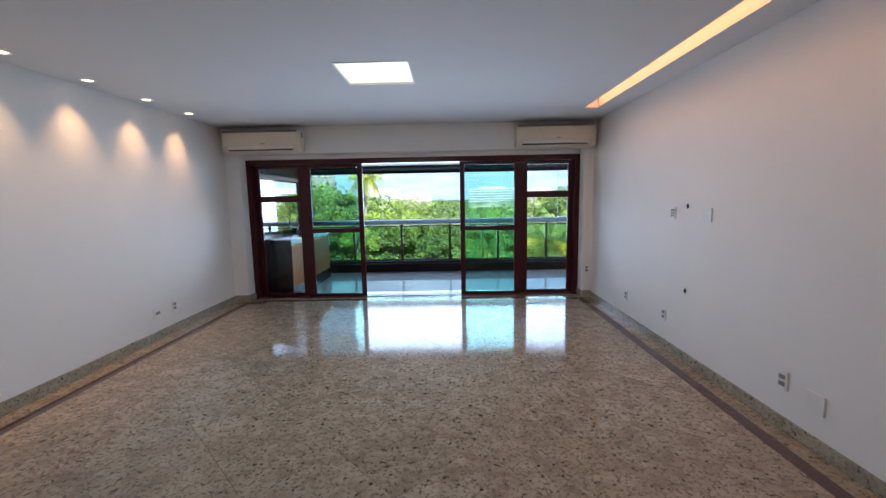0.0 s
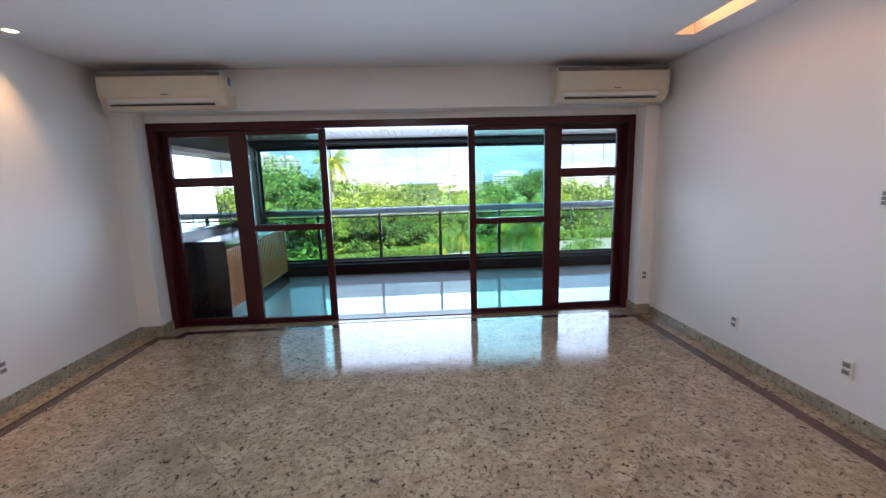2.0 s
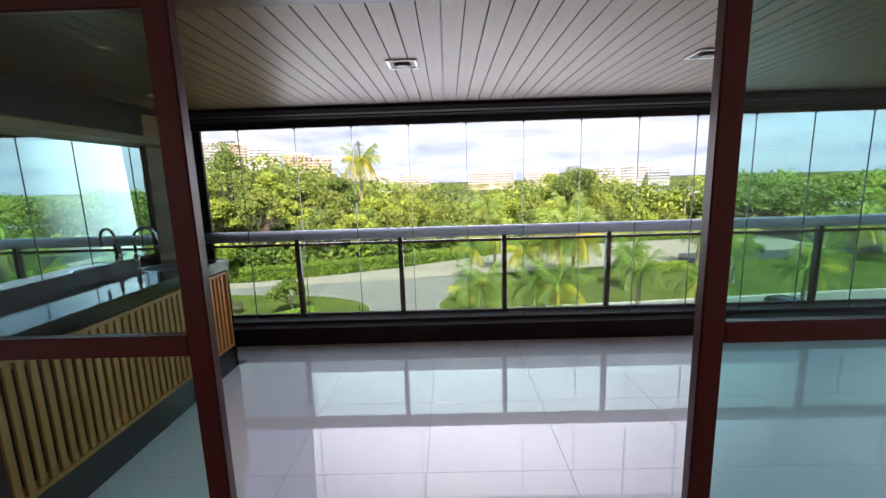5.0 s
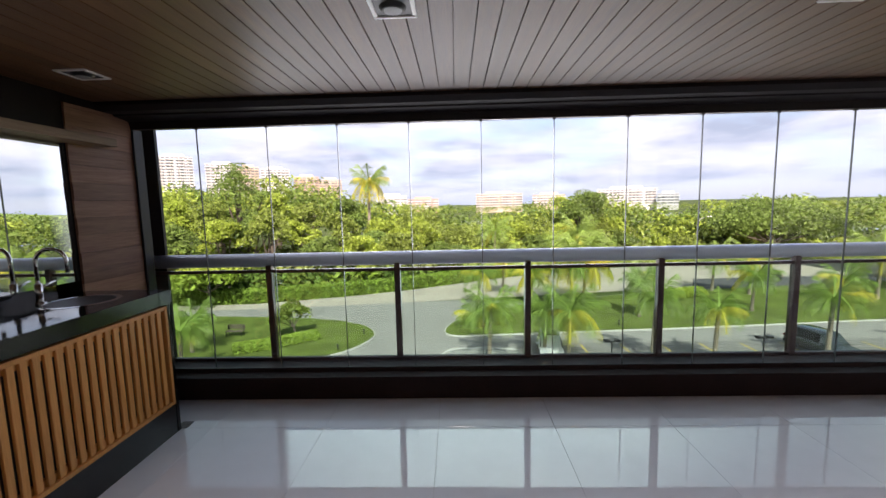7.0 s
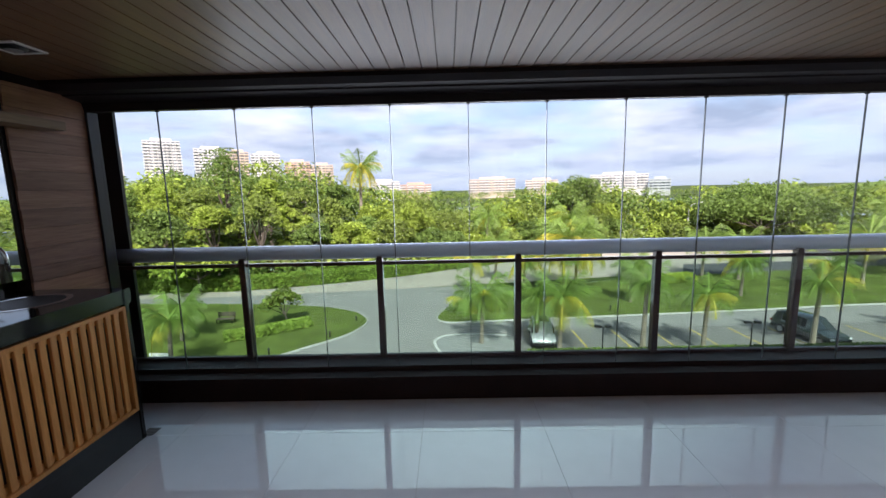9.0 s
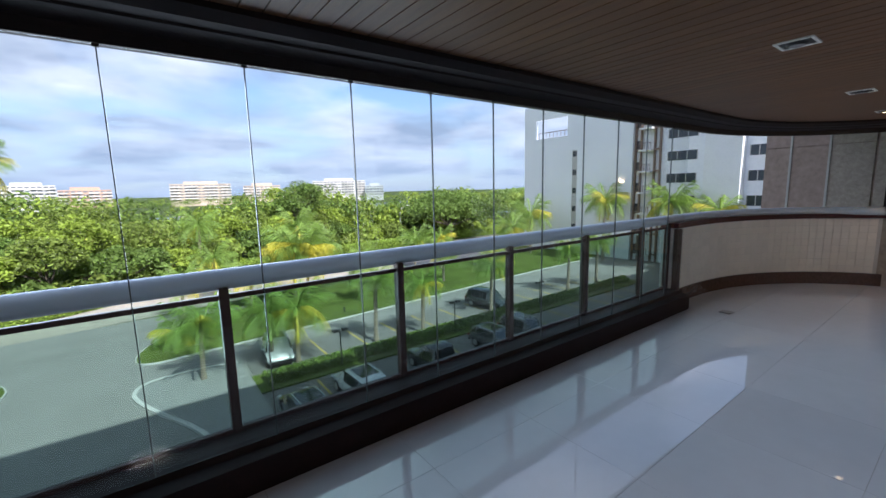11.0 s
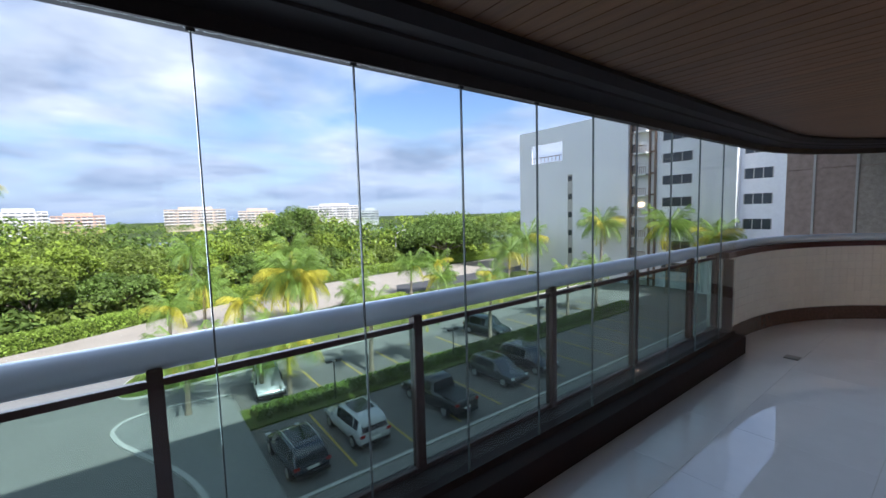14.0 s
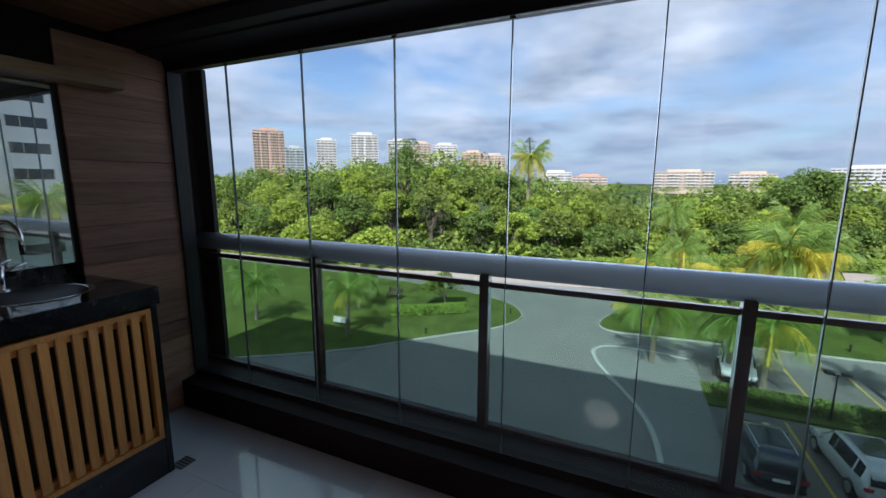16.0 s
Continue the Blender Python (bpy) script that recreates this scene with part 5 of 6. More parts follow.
shrub(0, 0, [(-17.6, 36.4), (-15, 37.8), (-12, 40.0)], 0.6, 2.2, "low clipped shrub bed on the lawn", M_HEDGE, seed=11)
shrub(0, 0, [(5.5, 31.8), (14, 31.8), (22, 31.9), (34, 32.0), (46, 32.0)], 0.6, 1.5, "low green shrubs between the parking rows", M_LEAFD, 200, seed=12)
shrub(0, 0, [(3.4, 43.6), (5.2, 44.2)], 1.0, 2.4, "low green shrub on the lawn strip", M_LEAF, seed=13)
shrub(0, 0, [(24, 52.5), (29, 53.6)], 1.0, 2.4, "yellow-green shrubs on the lawn strip", M_LEAFB, seed=14)


def frond_mesh(name, L, droop, material, seed, width=0.70):
    """One feathered palm frond, rooted at the origin and growing along +x."""
    r = np.random.default_rng(seed)
    N = 22
    rib = []
    for k in range(N + 1):
        t = k / N
        rib.append(np.array([L * (t - 0.18 * droop * t * t), 0, L * (0.42 * t - droop * 0.85 * t * t)]))
    V, F = [], []
    for k in range(1, N):
        t = k / N
        d = rib[k + 1] - rib[k - 1]; d /= np.linalg.norm(d)
        wl = width * L * 0.62 * math.sin(math.pi * min(1, 0.12 + 0.86 * t)) ** 0.7
        for sgn in (-1, 1):
            for q in range(2):
                b = rib[k] + d * (q * 0.5) * L / N
                side = np.array([0, sgn, 0])
                tip = b + (side * 0.66 + d * 0.5) * wl * r.uniform(0.75, 1.2) + np.array([0, 0, -wl * (0.55 + 0.45 * droop) * r.uniform(0.6, 1.4)])
                m = (b + tip) / 2 + np.array([0, 0, wl * 0.10])
                e = d * L * 0.0058
                i = len(V)
                V += [b - e, b + e, m + e * 0.9, tip, m - e * 0.9]
                F.append((i, i + 1, i + 2, i + 4)); F.append((i + 4, i + 2, i + 3, i + 3))
    me = bpy.data.meshes.new(name)
    me.from_pydata([tuple(v) for v in V] + [tuple(p + np.array([0, 0.02, 0])) for p in rib] + [tuple(p - np.array([0, 0.02, 0])) for p in rib], [],
                   [q if q[2] != q[3] else q[:3] for q in F] + [(len(V) + k, len(V) + k + 1, len(V) + N + 2 + k, len(V) + N + 1 + k) for k in range(N)])
    me.materials.append(material)
    return me


FRONDS = [frond_mesh("frond", 1.0, dr, m, i) for i, (dr, m) in enumerate(((0.25, M_FROND), (0.6, M_FROND), (0.95, M_FROND), (1.25, M_FRONDY), (0.6, M_FRONDY)))]


def palm(x, y, h, L, n, seed, label, yellow=0.15, lean=0.0):
    """A palm: trunk height h, frond length L."""
    r = np.random.default_rng(seed)
    t = thing("palm_tree", label, "palm tree", (x, y, ZG))
    tx = x + lean
    bm = bmesh.new()
    z0 = ZG + 0.1
    rb = 0.10 + 0.012 * h
    pts = [(x, y, z0 - 0.2)] + [(x + lean * (k / 8) ** 1.6, y, z0 + h * k / 8) for k in range(1, 9)]
    tube(bm, pts, [rb * 1.5] + [rb * (1.1 - 0.04 * k) for k in range(8)], 9)
    part("trunk", bm, M_PTRUNK, t)
    for k in range(n):
        a = k * 2.39996 + r.uniform(-0.2, 0.2)
        level = k / n
        pick = 0 if level < 0.25 else (1 if level < 0.6 else 2)
        if r.random() < yellow * (0.3 + 1.4 * level):
            pick = 3 if level > 0.5 else 4
        o = new("frond", FRONDS[pick])
        s = L * r.uniform(0.85, 1.1)
        o.matrix_basis = Matrix.Translation((tx, y, z0 + h)) @ Matrix.Rotation(a, 4, "Z") @ Matrix.Rotation(radians(-38 * (1 - level) ** 1.2 + 14 * level + r.uniform(-6, 6)), 4, "Y") @ Matrix.Scale(s, 4)
        o.parent = t
        o.matrix_parent_inverse = placed(t).inverted()
    return t


LP = "green palm tree with feathery fronds on the lawn"
LY = "palm tree with yellowing lower fronds on the lawn strip"
for i, (x, y, h, L, n, yl) in enumerate(((2.7, 50.6, 3.6, 2.4, 14, 0.3), (8.6, 50.6, 3.2, 2.6, 16, 0.5), (13.0, 50.6, 5.2, 4.1, 32, 0.3), (14.2, 50.0, 5.0, 3.7, 28, 0.35),
                                         (6.0, 55.5, 4.6, 2.6, 15, 0.1), (22.6, 54.2, 2.4, 2.4, 14, 0.1), (31.5, 55.6, 4.2, 2.8, 16, 0.1), (34.5, 53.5, 4.4, 2.6, 15, 0.2), (46, 50.5, 5.2, 3.4, 18, 0.35), (41, 49.2, 2.4, 2.6, 16, 0.5),
                                         (-20.9, 36.4, 2.6, 2.3, 14, 0.05), (-26.6, 30.2, 3.2, 2.4, 14, 0.1), (-17.9, 30.8, 3.4, 2.2, 13, 0.1), (18.0, 44.9, 3.4, 2.2, 13, 0.1), (29.7, 46.3, 3.6, 2.4, 14, 0.15), (1.7, 42.7, 0.9, 2.2, 18, 0.15))):
    palm(x, y, h, L, n + 5, 200 + i, LY if yl > 0.25 else LP, yl, 0.2)
for i, (x, y, h, L) in enumerate(((8.0, 33.4, 3.7, 2.7), (6.6, 34.6, 3.4, 2.6), (13.9, 33.6, 4.6, 2.0), (17.7, 32.9, 3.9, 1.9), (25.6, 33.4, 4.4, 2.1), (37.0, 33.4, 4.6, 2.2), (41, 32.6, 5.0, 2.2), (2.6, 34.8, 3.6, 2.5))):
    palm(x, y, h, L, 20, 300 + i, "palm tree with grey trunk in the parking bed", 0.08, 0.15)
for i, (x, y, h, L) in enumerate(((54, 53.8, 6.4, 4.6), (56.6, 41.6, 9.0, 3.8), (56.6, 32.0, 8.8, 3.7), (57, 26.5, 7.6, 3.2))):
    palm(x, y, h, L, 26, 330 + i, "tall palm tree standing before the white building", 0.2, 0.1)
palm(-14.9, 76.5, 15.2, 4.2, 24, 340, "tall coconut palm with drooping yellow fronds above the woods", 0.6, 0.3)
palm(6.5, 72.5, 7.0, 3.4, 16, 341, "palm tree standing among the woods", 0.1, 0.3)
palm(18.5, 68.0, 6.4, 4.0, 22, 342, "broad feathery palm tree by the road", 0.1, 0.3)

# ---------------- buildings ----------------
own = thing("apartment_block", "the apartment block that holds the balcony, white render", "building", (0, -2, ZG), kind="structure")
pbox("lower_storeys", M_CONC, own, (-23, 12.6, -14, 8.8, ZG - 0.2, -0.40))
pbox("upper_storeys", M_CONC, own, (-23, 12.6, -14, 9.05, 3.06, 15.0))
pbox("east_storeys", M_CONC, own, (22.01, 62, -14, 11.0, ZG - 0.2, 15.0))
pbox("roof", M_KERB, own, (-23.3, 12.9, -14.3, 9.3, 15.001, 15.3))
pw = thing("stone_wing", "projecting wing of the block clad in pink stone panels", "building", (14, 8, ZG), kind="structure")
pbox("wall", M_STONE, pw, (13.06, 22, 2.0, 10.12, ZG - 0.2, 15.0))
for a, b, m in ((8.95, 10.11, M_STONE), (9.0 - 0.78, 8.93, M_STONE2), (7.0, 8.20, M_STONE2), (5.8, 6.98, M_STONE2)):
    for k in range(4):
        pbox("stone_panel", m, pw, (13.03, 13.059, a + 0.01, b - 0.01, -1.6 + 1.9 * k + 0.008, 0.3 + 1.9 * k - 0.008), bevel=0.004)
for yy in (9.62, 8.94):
    pbox("rib", M_KERB, pw, (13.0, 13.03, yy - 0.02, yy + 0.02, -1.6, 6))

nb = thing("office_building", "white rendered neighbouring building with a stair slot and window bands", "building", (70, 40, ZG))
WXF = 60.0
# blind west wall with a rooftop opening
pbox("wall", M_CONC, nb, (WXF, WXF + 16, 39.4, 60.6, ZG - 0.2, 9.6), (WXF, WXF + 0.5, 39.4, 51.0, 9.6, 15.75), (WXF, WXF + 0.5, 57.9, 60.6, 9.6, 15.75), (WXF, WXF + 0.5, 51.0, 57.9, 13.2, 15.75), (WXF, WXF + 0.5, 51.0, 57.9, 9.6, 9.9), (WXF + 0.5, WXF + 16, 39.4, 50.7, 9.6, 15.4))
pbox("railing", M_BRFR, nb, *[(WXF + 0.3, WXF + 0.36, 51.0 + 0.8 * k, 51.08 + 0.8 * k, 9.9, 10.9) for k in range(9)], (WXF + 0.3, WXF + 0.36, 51.0, 57.9, 10.9, 11.0))
for k in range(5):
    pbox("window", M_WIN, nb, (WXF - 0.03, WXF + 0.02, 49.1, 49.85, 7.2 - 3.05 * k - 0.9, 7.2 - 3.05 * k))
pbox("window_strip", M_KERB, nb, (WXF - 0.02, WXF - 0.002, 49.0, 49.95, -8, 7.4))
# recessed stair slot with brown frames and small white balconies
pbox("slot_wall", M_WHITEF, nb, (WXF + 0.7, WXF + 16, 35.4, 39.4, ZG - 0.2, 16.5))
for yy in (39.2, 38.4, 36.4, 35.6):
    pbox("mullion", M_BRFR, nb, (WXF + 0.3, WXF + 0.69, yy - 0.10, yy + 0.10, ZG, 16.5))
for k in range(9):
    zf = -9.0 + 3.05 * k
    pbox("floor_beam", M_BRFR, nb, (WXF + 0.35, WXF + 0.69, 38.3, 39.3, zf, zf + 0.25))
    pbox("floor_beam", M_BRFR, nb, (WXF + 0.35, WXF + 0.69, 35.5, 36.5, zf, zf + 0.25))
    pbox("stair_window", M_WIN, nb, (WXF + 0.62, WXF + 0.69, 38.5, 39.1, zf + 0.3, zf + 1.5))
    bal = pbox("balcony", M_WHITEF, nb, (WXF - 0.5, WXF + 0.69, 36.5, 38.3, zf - 0.1, zf + 0.12))
    pbox("balcony_rail", M_BRFR, bal, *[(WXF - 0.5, WXF - 0.44, 36.5 + 0.29 * q, 36.56 + 0.29 * q, zf + 0.12, zf + 1.0) for q in range(7)], (WXF - 0.5, WXF - 0.44, 36.5, 38.3, zf + 1.0, zf + 1.08))
# block with window bands, tiled block and a farther block
pbox("wall", M_CONC, nb, (WXF + 0.8, WXF + 16, 29.5, 35.4, ZG - 0.2, 16.5))
pbox("wall", M_CONC2, nb, (WXF - 0.6, WXF + 16, 25.4, 29.5, ZG - 0.2, 16.5))
pbox("wall", M_CONC, nb, (WXF + 0.8, WXF + 16, 12.0, 25.4, ZG - 0.2, 16.5))
for k in range(8):
    zf = -7.6 + 3.05 * k
    for y0, y1, xf in ((30.9, 34.7, WXF + 0.8), (22.2, 25.0, WXF + 0.8), (14.5, 18.5, WXF + 0.8)):
        wd = pbox("window", M_WIN, nb, (xf - 0.04, xf + 0.02, y0, y1, zf, zf + 1.25))
        tagged(pbox("window_frame", M_KERB, wd, *[(xf - 0.07, xf - 0.042, y0 + (y1 - y0) * q / 3 - 0.05, y0 + (y1 - y0) * q / 3 + 0.05, zf, zf + 1.25) for q in range(4)]), kind="stuff")
for k in range(48):
    pbox("tile_course", M_CONC2, nb, (WXF - 0.66, WXF - 0.605, 25.4, 29.5, ZG + 0.05 + 0.56 * k, ZG + 0.53 + 0.56 * k))


def tower(x, y, w, d, top, body, label, band=None, storey=3.1, twist=0.0):
    """A far block with a slab, a balcony front and a window band on every storey."""
    t = thing("apartment_tower", label, "building", (0, 0, 0))
    n = max(2, int((top - ZG) / storey))
    bm = bmesh.new()
    bx(bm, -w / 2, w / 2, -d / 2, d / 2, ZG - 0.5, top)
    part("wall", bm, body, t)
    bm = bmesh.new()
    bx(bm, -w * 0.28, w * 0.28, -d * 0.3, d * 0.3, top, top + 3.2)
    bx(bm, -w / 2 - 0.2, w / 2 + 0.2, -d / 2 - 0.2, d / 2 + 0.2, top - 0.3, top + 0.5)
    part("roof", bm, body, t)
    b1 = bmesh.new()
    for a, b in ((-w / 2 - 0.6, -w * 0.33), (-w * 0.27, -w * 0.05), (w * 0.05, w * 0.27), (w * 0.33, w / 2 + 0.6)):
        bx(b1, a, b, -d / 2 - 1.4, -d / 2, 0, 1.05)
    slab = finish(b1, "balcony", band or body)
    b2 = bmesh.new()
    for k in range(max(3, int(w / 4))):
        a = -w / 2 + (k + 0.12) * w / max(3, int(w / 4))
        bx(b2, a, a + 0.76 * w / max(3, int(w / 4)), -d / 2 - 0.06, -d / 2 - 0.02, 1.3, 2.5)
    for k in range(3):
        bx(b2, w / 2 + 0.01, w / 2 + 0.06, -d / 2 + d * (0.1 + 0.3 * k), -d / 2 + d * (0.3 + 0.3 * k), 1.2, 2.6)
    wins = finish(b2, "window_band", M_FARWIN)
    for k in range(n):
        z = top - storey * (k + 1)
        if z < ZG + 6:
            break
        for me, nm in ((slab, "balcony"), (wins, "window_band")):
            o = new(nm, me)
            o.location = (0, 0, z)
            o.parent = t
    t.matrix_basis = Matrix.Translation((x, y, 0)) @ Matrix.Rotation(twist + math.atan2(-x, y), 4, "Z")
    return t


# white of the far facades, with their beige shade put into the colour
M_FARW = mat("shaded_white_facade", (0.62, 0.58, 0.54), 0.8, 0, 0.08, 0.05, 1)
M_FARG = mat("grey_green_facade", (0.42, 0.45, 0.43), 0.8, 0, 0.08, 0.05, 1)
# window colour lightened to carry the distance haze
M_FARWIN = mat("haze_toned_windows", (0.17, 0.18, 0.20), 0.3, 0, 0.2, 0.3, 2)
TW_ = "white apartment tower with stacked balconies beyond the woods"
TB_ = "beige apartment block with stacked balconies beyond the woods"
TP_ = "salmon apartment tower with white bands beyond the woods"
# bearing from +y in degrees, breadth and height over the horizon in degrees
for a, wd, el, body, lab, band in ((-46.6, 3.6, 6.4, M_PINKF, TP_, M_BEIGE), (-43.6, 2.2, 4.4, M_FARG, "grey-green apartment tower with window bands beyond the woods", None), (-39.6, 2.4, 5.5, M_FARW, TW_, None), (-34.65, 3.5, 6.3, M_FARW, TW_, None), (-29.85, 3.4, 5.6, M_FARW, TW_, None),
                                   (-26.9, 2.3, 5.3, M_BEIGE, TB_, None), (-23.8, 3.3, 5.1, M_FARW, TW_, None), (-20.0, 3.0, 4.15, M_BEIGE, TB_, M_PINKF), (-17.0, 2.9, 3.75, M_BEIGE, TB_, None), (-8.8, 4.0, 1.6, M_FARW, TW_, None), (-4.5, 4.2, 1.1, M_PINKF, "low salmon apartment block beyond the woods", M_FARW), (6.1, 6.2, 1.6, M_BEIGE, TB_, M_FARW), (12.8, 4.2, 1.3, M_BEIGE, TB_, M_FARW), (22.4, 6.7, 1.75, M_FARW, "long white office block beyond the woods", None), (27.1, 2.3, 1.05, M_FARG, "grey-green office block with window bands beyond the woods", None)):
    far = 520 + 8 * (a % 3)
    tower(0.4 + far * math.sin(radians(a)), 6.5 + far * math.cos(radians(a)), far * radians(wd), 18, 1.4 + far * math.tan(radians(el)) - (2.0 if el > 3 else 3.2), body, lab, band)

# ---------------- cars ----------------
M_TYRE = mat("tyre_rubber", (0.02, 0.02, 0.02), 0.8)
M_RIM = mat("alloy_rim", (0.45, 0.45, 0.46), 0.3, 0.8)
M_CGL = mat("car_glass", (0.015, 0.018, 0.02), 0.06, 0, 0.1)
M_RED = mat("tail_light", (0.35, 0.02, 0.015), 0.2)
M_HEAD = mat("headlight", (0.70, 0.72, 0.74), 0.15)


def car(x, y, heading, paint, kind, label):
    """A parked car; it points along +y at heading 0."""
    c = thing("car" if kind != "pickup" else "pickup_truck", label, "car" if kind != "pickup" else "pickup truck", (0, 0, 0))
    L, W, Hh = {"suv": (4.35, 1.80, 1.64), "hatch": (4.15, 1.76, 1.50), "pickup": (5.2, 1.85, 1.78), "van": (4.5, 1.80, 1.75)}[kind]
    # stations from rear to front: y, belt height, roof height, belt half width, roof half width
    hb = 0.98 if kind in ("suv", "pickup", "van") else 0.90
    if kind == "pickup":
        st = [(-0.5, 0.86, 0.88), (-0.49, 1.08, 1.10), (-0.12, 1.08, 1.10), (-0.10, 1.08, Hh - 0.06), (0.02, 1.08, Hh), (0.12, 1.07, Hh - 0.02), (0.23, 1.05, 1.08), (0.36, 1.00, 1.02), (0.47, 0.90, 0.92), (0.5, 0.70, 0.72)]
    else:
        st = [(-0.5, 0.72, 0.74), (-0.485, hb, hb + 0.04), (-0.42, hb, Hh - 0.10), (-0.30, hb, Hh - 0.01), (0.0, hb - 0.02, Hh), (0.10, hb - 0.02, Hh - 0.05), (0.25, hb - 0.04, hb), (0.38, hb - 0.10, hb - 0.06), (0.47, hb - 0.20, hb - 0.18), (0.5, 0.58, 0.60)]
    bm = bmesh.new()
    rings = []
    for f, zb, zr in st:
        taper = 1 - 0.14 * abs(f * 2) ** 4
        hw = W / 2 * taper
        rw = hw * (0.80 if zr - zb > 0.2 else 0.95)
        zl = 0.24 + (0.10 if abs(f) > 0.47 else 0)
        rings.append([bm.verts.new((sx * a, f * L, z)) for sx, a, z in ((-1, hw * 0.90, zl), (-1, hw, zl + 0.22), (-1, hw, zb - 0.04), (-1, hw * 0.965, zb), (-1, rw, zr - 0.04), (-1, rw * 0.86, zr), (1, rw * 0.86, zr), (1, rw, zr - 0.04), (1, hw * 0.965, zb), (1, hw, zb - 0.04), (1, hw, zl + 0.22), (1, hw * 0.90, zl))])
    for a, b in zip(rings, rings[1:]):
        for k in range(12):
            bm.faces.new((a[k], a[(k + 1) % 12], b[(k + 1) % 12], b[k]))
    bm.faces.new(rings[0][::-1]); bm.faces.new(rings[-1])
    part("body", bm, paint, c, bevel=0.02, smooth=True)

    def quad(name, pts, material, off):
        bm = bmesh.new()
        p = [Vector(q) for q in pts]
        n = (p[1] - p[0]).cross(p[3] - p[0]).normalized()
        a = [bm.verts.new(q + n * off) for q in p]
        b = [bm.verts.new(q - n * 0.02) for q in p]
        bm.faces.new(a); bm.faces.new(b[::-1])
        for k in range(4):
            bm.faces.new((a[k], b[k], b[(k + 1) % 4], a[(k + 1) % 4]))
        part(name, bm, material, c)

    def pt(i, sx, u):
        """A point on the glass band of station i; u: 0 at the belt, 1 at the roof."""
        f, zb, zr = st[i]
        hw = W / 2 * (1 - 0.14 * abs(f * 2) ** 4)
        rw = hw * (0.80 if zr - zb > 0.2 else 0.95)
        a, z = hw * 0.965 + (rw - hw * 0.965) * u, zb + (zr - 0.04 - zb) * u
        return (sx * a, f * L, z)
    if kind == "pickup":
        side, wind, rear = [(3, 4), (4, 5)], (5, 6), (2, 3)
    else:
        side, wind, rear = [(2, 3), (3, 4), (4, 5)], (5, 6), (1, 2)
    for i, j in side:
        for sx in (-1, 1):
            q = [pt(i, sx, 0.08), pt(j, sx, 0.08), pt(j, sx, 0.92), pt(i, sx, 0.92)]
            e = 0.03 if i != side[0][0] else 0.08
            q = [(a[0], a[1] + (e if k in (0, 3) else -e), a[2]) for k, a in enumerate(q)]
            quad("side_window", q if sx > 0 else q[::-1], M_CGL, 0.012)
    i, j = wind
    quad("windscreen", [pt(j, 1, 0.6), pt(j, -1, 0.6), pt(i, -1, 0.95), pt(i, 1, 0.95)], M_CGL, 0.03)
    i, j = rear
    quad("rear_window", [pt(i, -0.92, 0.95), pt(i, 0.92, 0.95), pt(j, 0.92, 0.9), pt(j, -0.92, 0.9)], M_CGL, 0.03)
    zt = st[1][1]
    for sx in (-1, 1):
        for nm, f, m, zz in (("tail_light", -0.492, M_RED, zt - 0.14), ("headlight", 0.478, M_HEAD, 0.68)):
            bm = bmesh.new()
            bx(bm, sx * W * 0.40 - 0.13, sx * W * 0.40 + 0.13, f * L - 0.05, f * L + 0.05, zz - 0.07, zz + 0.07)
            part(nm, bm, m, c, bevel=0.02)
        bm = bmesh.new()
        bx(bm, sx * (W / 2 + 0.08) - 0.09, sx * (W / 2 + 0.08) + 0.09, 0.17 * L - 0.05, 0.17 * L + 0.05, 0.98, 1.12)
        part("wing_mirror", bm, paint, c, bevel=0.02)
    bm = bmesh.new()
    bx(bm, -0.26, 0.26, -0.5 * L - 0.012, -0.5 * L + 0.02, 0.60, 0.72)
    part("number_plate", bm, M_WHITEP, c)
    for f, nm in ((-0.5, "rear_bumper"), (0.5, "front_bumper")):
        bm = bmesh.new()
        bx(bm, -W * 0.43, W * 0.43, f * L - 0.07, f * L + 0.07, 0.30, 0.50)
        part(nm, bm, M_BLK, c, bevel=0.03)
    if kind in ("suv", "hatch"):
        for sx in (-1, 1):
            bm = bmesh.new()
            tube(bm, [(sx * W * 0.33, -0.36 * L, Hh - 0.02), (sx * W * 0.345, -0.28 * L, Hh + 0.03), (sx * W * 0.345, 0.02 * L, Hh + 0.04), (sx * W * 0.33, 0.09 * L, Hh - 0.03)], 0.02, 6)
            part("roof_rail", bm, M_RIM, c)
        bm = bmesh.new()
        bx(bm, -W * 0.30, W * 0.30, -0.28 * L, 0.04 * L, Hh + 0.001, Hh + 0.012)
        part("roof_glass", bm, M_CGL, c)
    if kind == "pickup":
        bm = bmesh.new()
        bx(bm, -W * 0.40, W * 0.40, -0.47 * L, -0.13 * L, 1.09, 1.115)
        part("load_bed", bm, M_BLK, c)
    for sx in (-1, 1):
        for f in (-0.31, 0.31):
            bm = bmesh.new()
            bmesh.ops.create_cone(bm, cap_ends=True, segments=22, radius1=0.34, radius2=0.34, depth=0.21, matrix=pose(sx * (W / 2 - 0.09), f * L, 0.34, 0, 90, 0))
            ty = part("tyre", bm, M_TYRE, c, bevel=0.03)
            bm = bmesh.new()
            bmesh.ops.create_cone(bm, cap_ends=True, segments=18, radius1=0.22, radius2=0.22, depth=0.23, matrix=pose(sx * (W / 2 - 0.09), f * L, 0.34, 0, 90, 0))
            part("rim", bm, M_RIM, ty)
    c.matrix_basis = pose(x, y, ZG + 0.045, 0, 0, heading)
    return c


def paint(name, col):
    return mat(name, col, 0.25, 0.1, 0.03, 0.5, 3, coat=0.8)


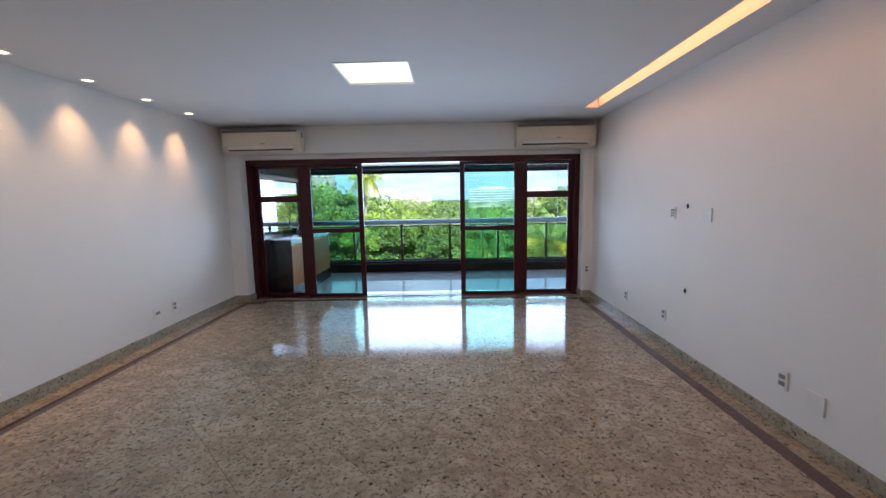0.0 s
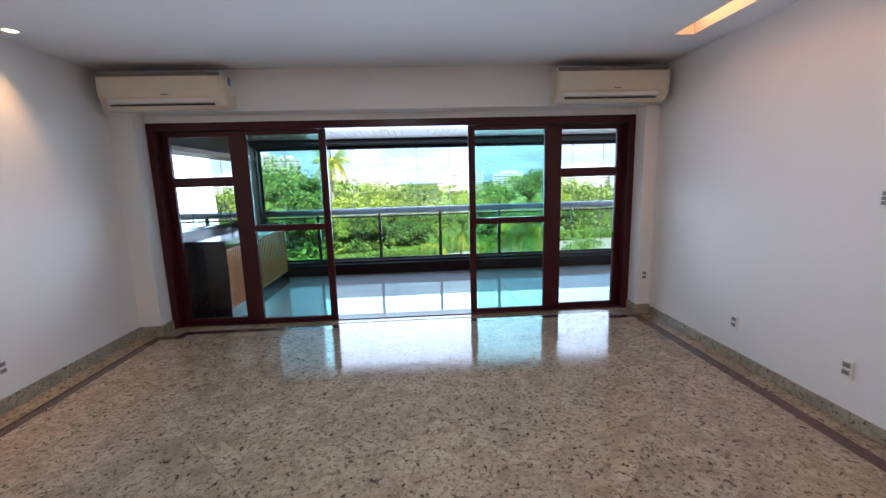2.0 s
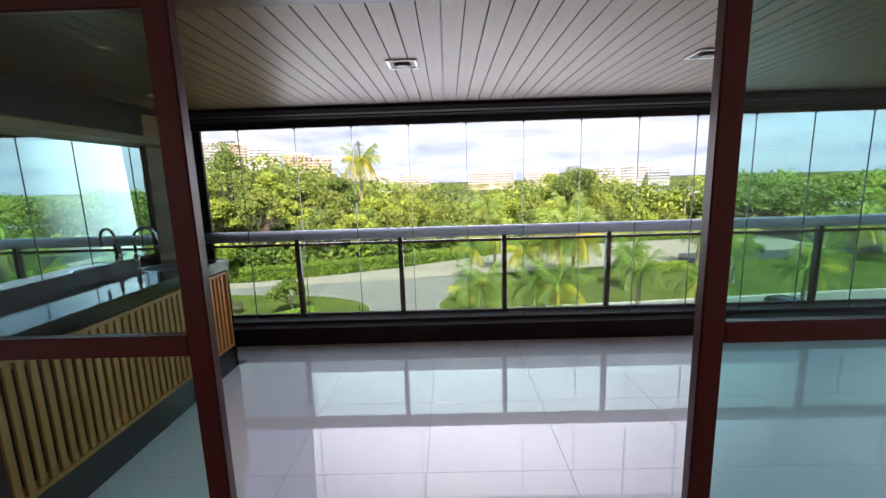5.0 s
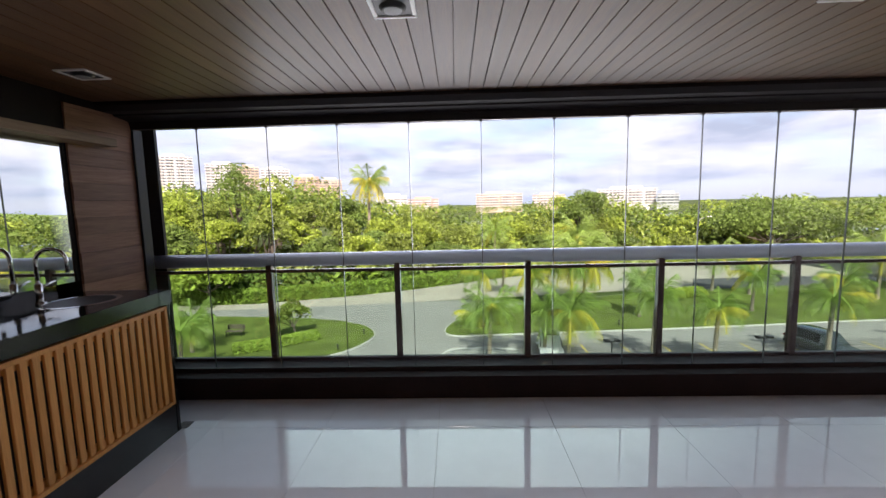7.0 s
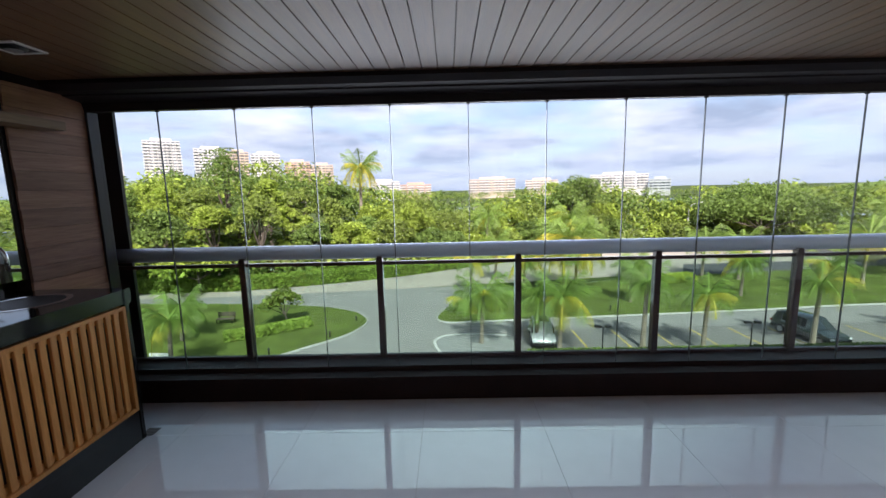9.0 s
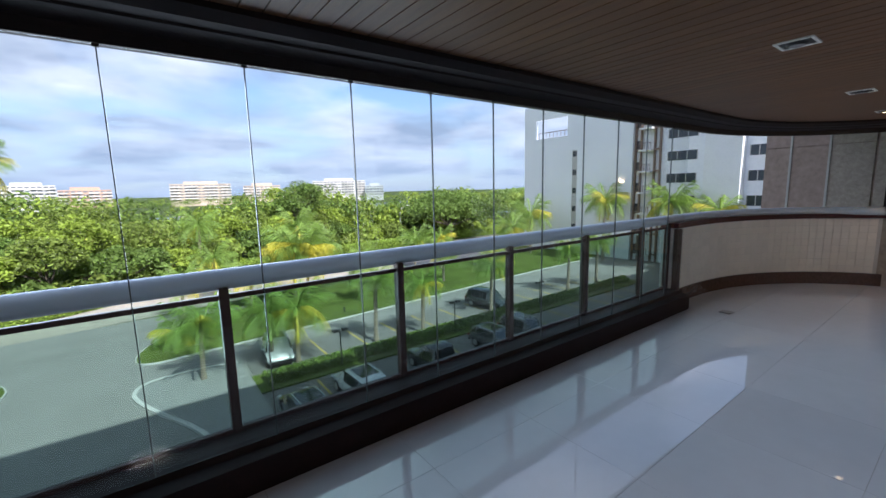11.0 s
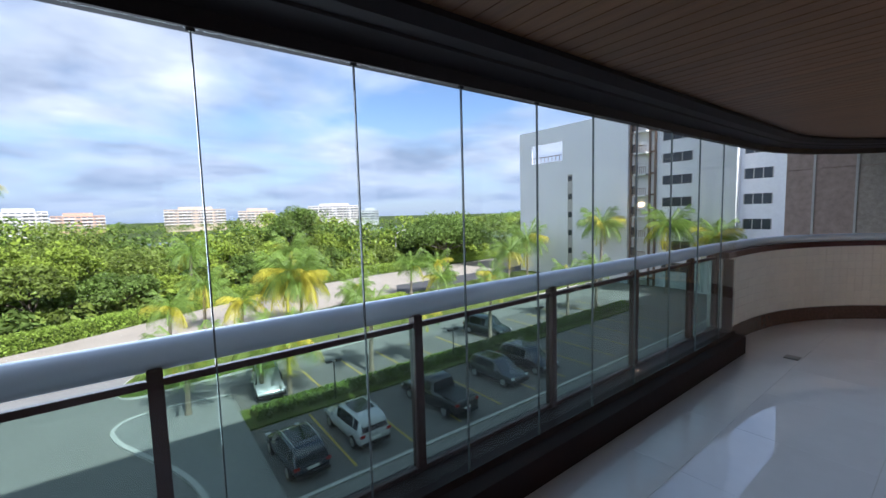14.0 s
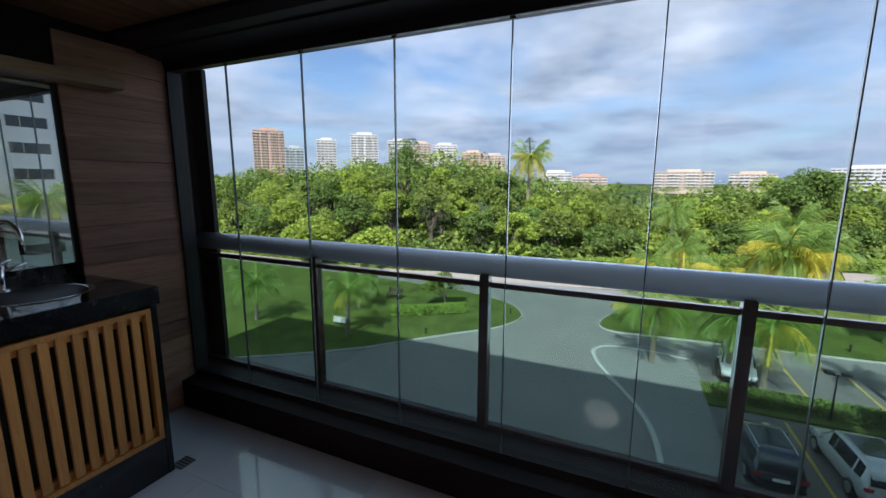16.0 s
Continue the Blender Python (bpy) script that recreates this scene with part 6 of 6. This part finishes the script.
car(9.45, 26.8, 2, paint("silver_car_paint", (0.55, 0.56, 0.57)), "suv", "silver-white SUV with a dark glass roof, parked")
car(6.2, 26.3, 2, paint("dark_blue_car_paint", (0.025, 0.032, 0.045)), "hatch", "dark blue hatchback with roof rails, parked")
car(14.7, 26.6, 4, paint("black_car_paint", (0.015, 0.018, 0.018)), "pickup", "black pickup truck parked in a bay")
car(20.0, 26.9, 184, paint("dark_grey_car_paint", (0.05, 0.055, 0.06)), "hatch", "dark grey hatchback parked in a bay")
car(23.1, 26.9, 184, paint("black_car_paint", (0.015, 0.018, 0.018)), "suv", "black SUV parked in a bay")
car(26.6, 34.9, 190, paint("dark_green_car_paint", (0.02, 0.03, 0.03)), "van", "dark green off-roader parked in the far bays")
car(7.2, 35.5, 172, paint("white_car_paint", (0.70, 0.71, 0.72)), "hatch", "white hatchback parked under the palms")
car(-24, 58.8, 95, paint("white_car_paint", (0.70, 0.71, 0.72)), "hatch", "white car half hidden behind the hedge")
car(42, 62.0, 80, paint("black_car_paint", (0.015, 0.018, 0.018)), "suv", "dark car parked beyond the road")


def path_lamp(x, y, h, label):
    t = thing("path_lamp", label, "street lamp", (x, y, ZG))
    bm = bmesh.new()
    cyl(bm, x, y, ZG, ZG + h, 0.045, 0.035, 10)
    cyl(bm, x, y, ZG, ZG + 0.2, 0.08, 0.07, 10)
    part("post", bm, M_BLK, t)
    for sx in (-1, 1):
        a = pbox("arm", M_BLK, t, (x + min(0, sx * 0.3), x + max(0, sx * 0.3), y - 0.02, y + 0.02, ZG + h - 0.06, ZG + h - 0.02))
        pbox("lamp_head", M_BLK, a, (x + sx * 0.32 - 0.17, x + sx * 0.32 + 0.17, y - 0.15, y + 0.15, ZG + h - 0.02, ZG + h + 0.14), bevel=0.02)


path_lamp(10.1, 31.1, 2.5, "black twin-headed lamp beside the parked cars")
path_lamp(19.8, 31.4, 2.5, "black twin-headed lamp in the planting bed")
path_lamp(30.0, 31.4, 2.5, "black twin-headed lamp in the planting bed")
for x, y in ((-9.2, 36.5), (-12.6, 33.2), (-8.0, 40.4), (15, 42.2), (27, 43.4)):
    t = thing("garden_light", "small black bollard light on the lawn edge", "garden light", (x, y, ZG + 0.14), "garden lights of the lawns")
    bm = bmesh.new()
    cyl(bm, x, y, ZG + 0.14, ZG + 0.5, 0.05, n=10)
    part("post", bm, M_BLK, t)
    bm = bmesh.new()
    cyl(bm, x, y, ZG + 0.5, ZG + 0.66, 0.11, 0.04, 12)
    part("cap", bm, M_BLK, t)
for x, y in ((-42, 64), (46, 84)):
    t = thing("street_lamp", "tall pale street lamp with a curved arm behind the hedge", "street lamp", (x, y, ZG), "tall street lamps")
    bm = bmesh.new()
    tube(bm, [(x, y, ZG - 0.1), (x, y, ZG + 6.5), (x + 0.4, y - 0.2, ZG + 7.6), (x + 1.5, y - 0.6, ZG + 8.1)], [0.11, 0.08, 0.06, 0.05], 8)
    part("post", bm, M_KERB, t)
    pbox("lamp_head", M_WHITEP, t, (x + 1.3, x + 2.1, y - 0.8, y - 0.45, ZG + 8.0, ZG + 8.15), bevel=0.03)
bn = thing("park_bench", "brown wooden bench on the lawn", "bench", (-19.6, 40.4, ZG))
for k in range(4):
    pbox("seat_slat", M_TRUNK, bn, (-20.4, -18.8, 40.15 + 0.13 * k, 40.26 + 0.13 * k, ZG + 0.58, ZG + 0.62))
for k in range(3):
    pbox("back_slat", M_TRUNK, bn, (-20.4, -18.8, 40.68, 40.72, ZG + 0.72 + 0.14 * k, ZG + 0.83 + 0.14 * k))
for xx in (-20.3, -18.95):
    pbox("leg", M_BLK, bn, (xx, xx + 0.06, 40.15, 40.21, ZG + 0.14, ZG + 0.58))
    pbox("leg", M_BLK, bn, (xx, xx + 0.06, 40.64, 40.70, ZG + 0.14, ZG + 1.1))
sg = thing("lawn_sign", "small white rectangular sign on the lawn", "sign", (-19.6, 32.1, ZG))
pbox("board", M_WHITEP, sg, (-20.3, -18.9, 32.07, 32.12, ZG + 0.35, ZG + 0.85))
pbox("post", M_BLK, sg, (-20.1, -20.04, 32.08, 32.11, ZG + 0.1, ZG + 0.35), (-19.16, -19.1, 32.08, 32.11, ZG + 0.1, ZG + 0.35))
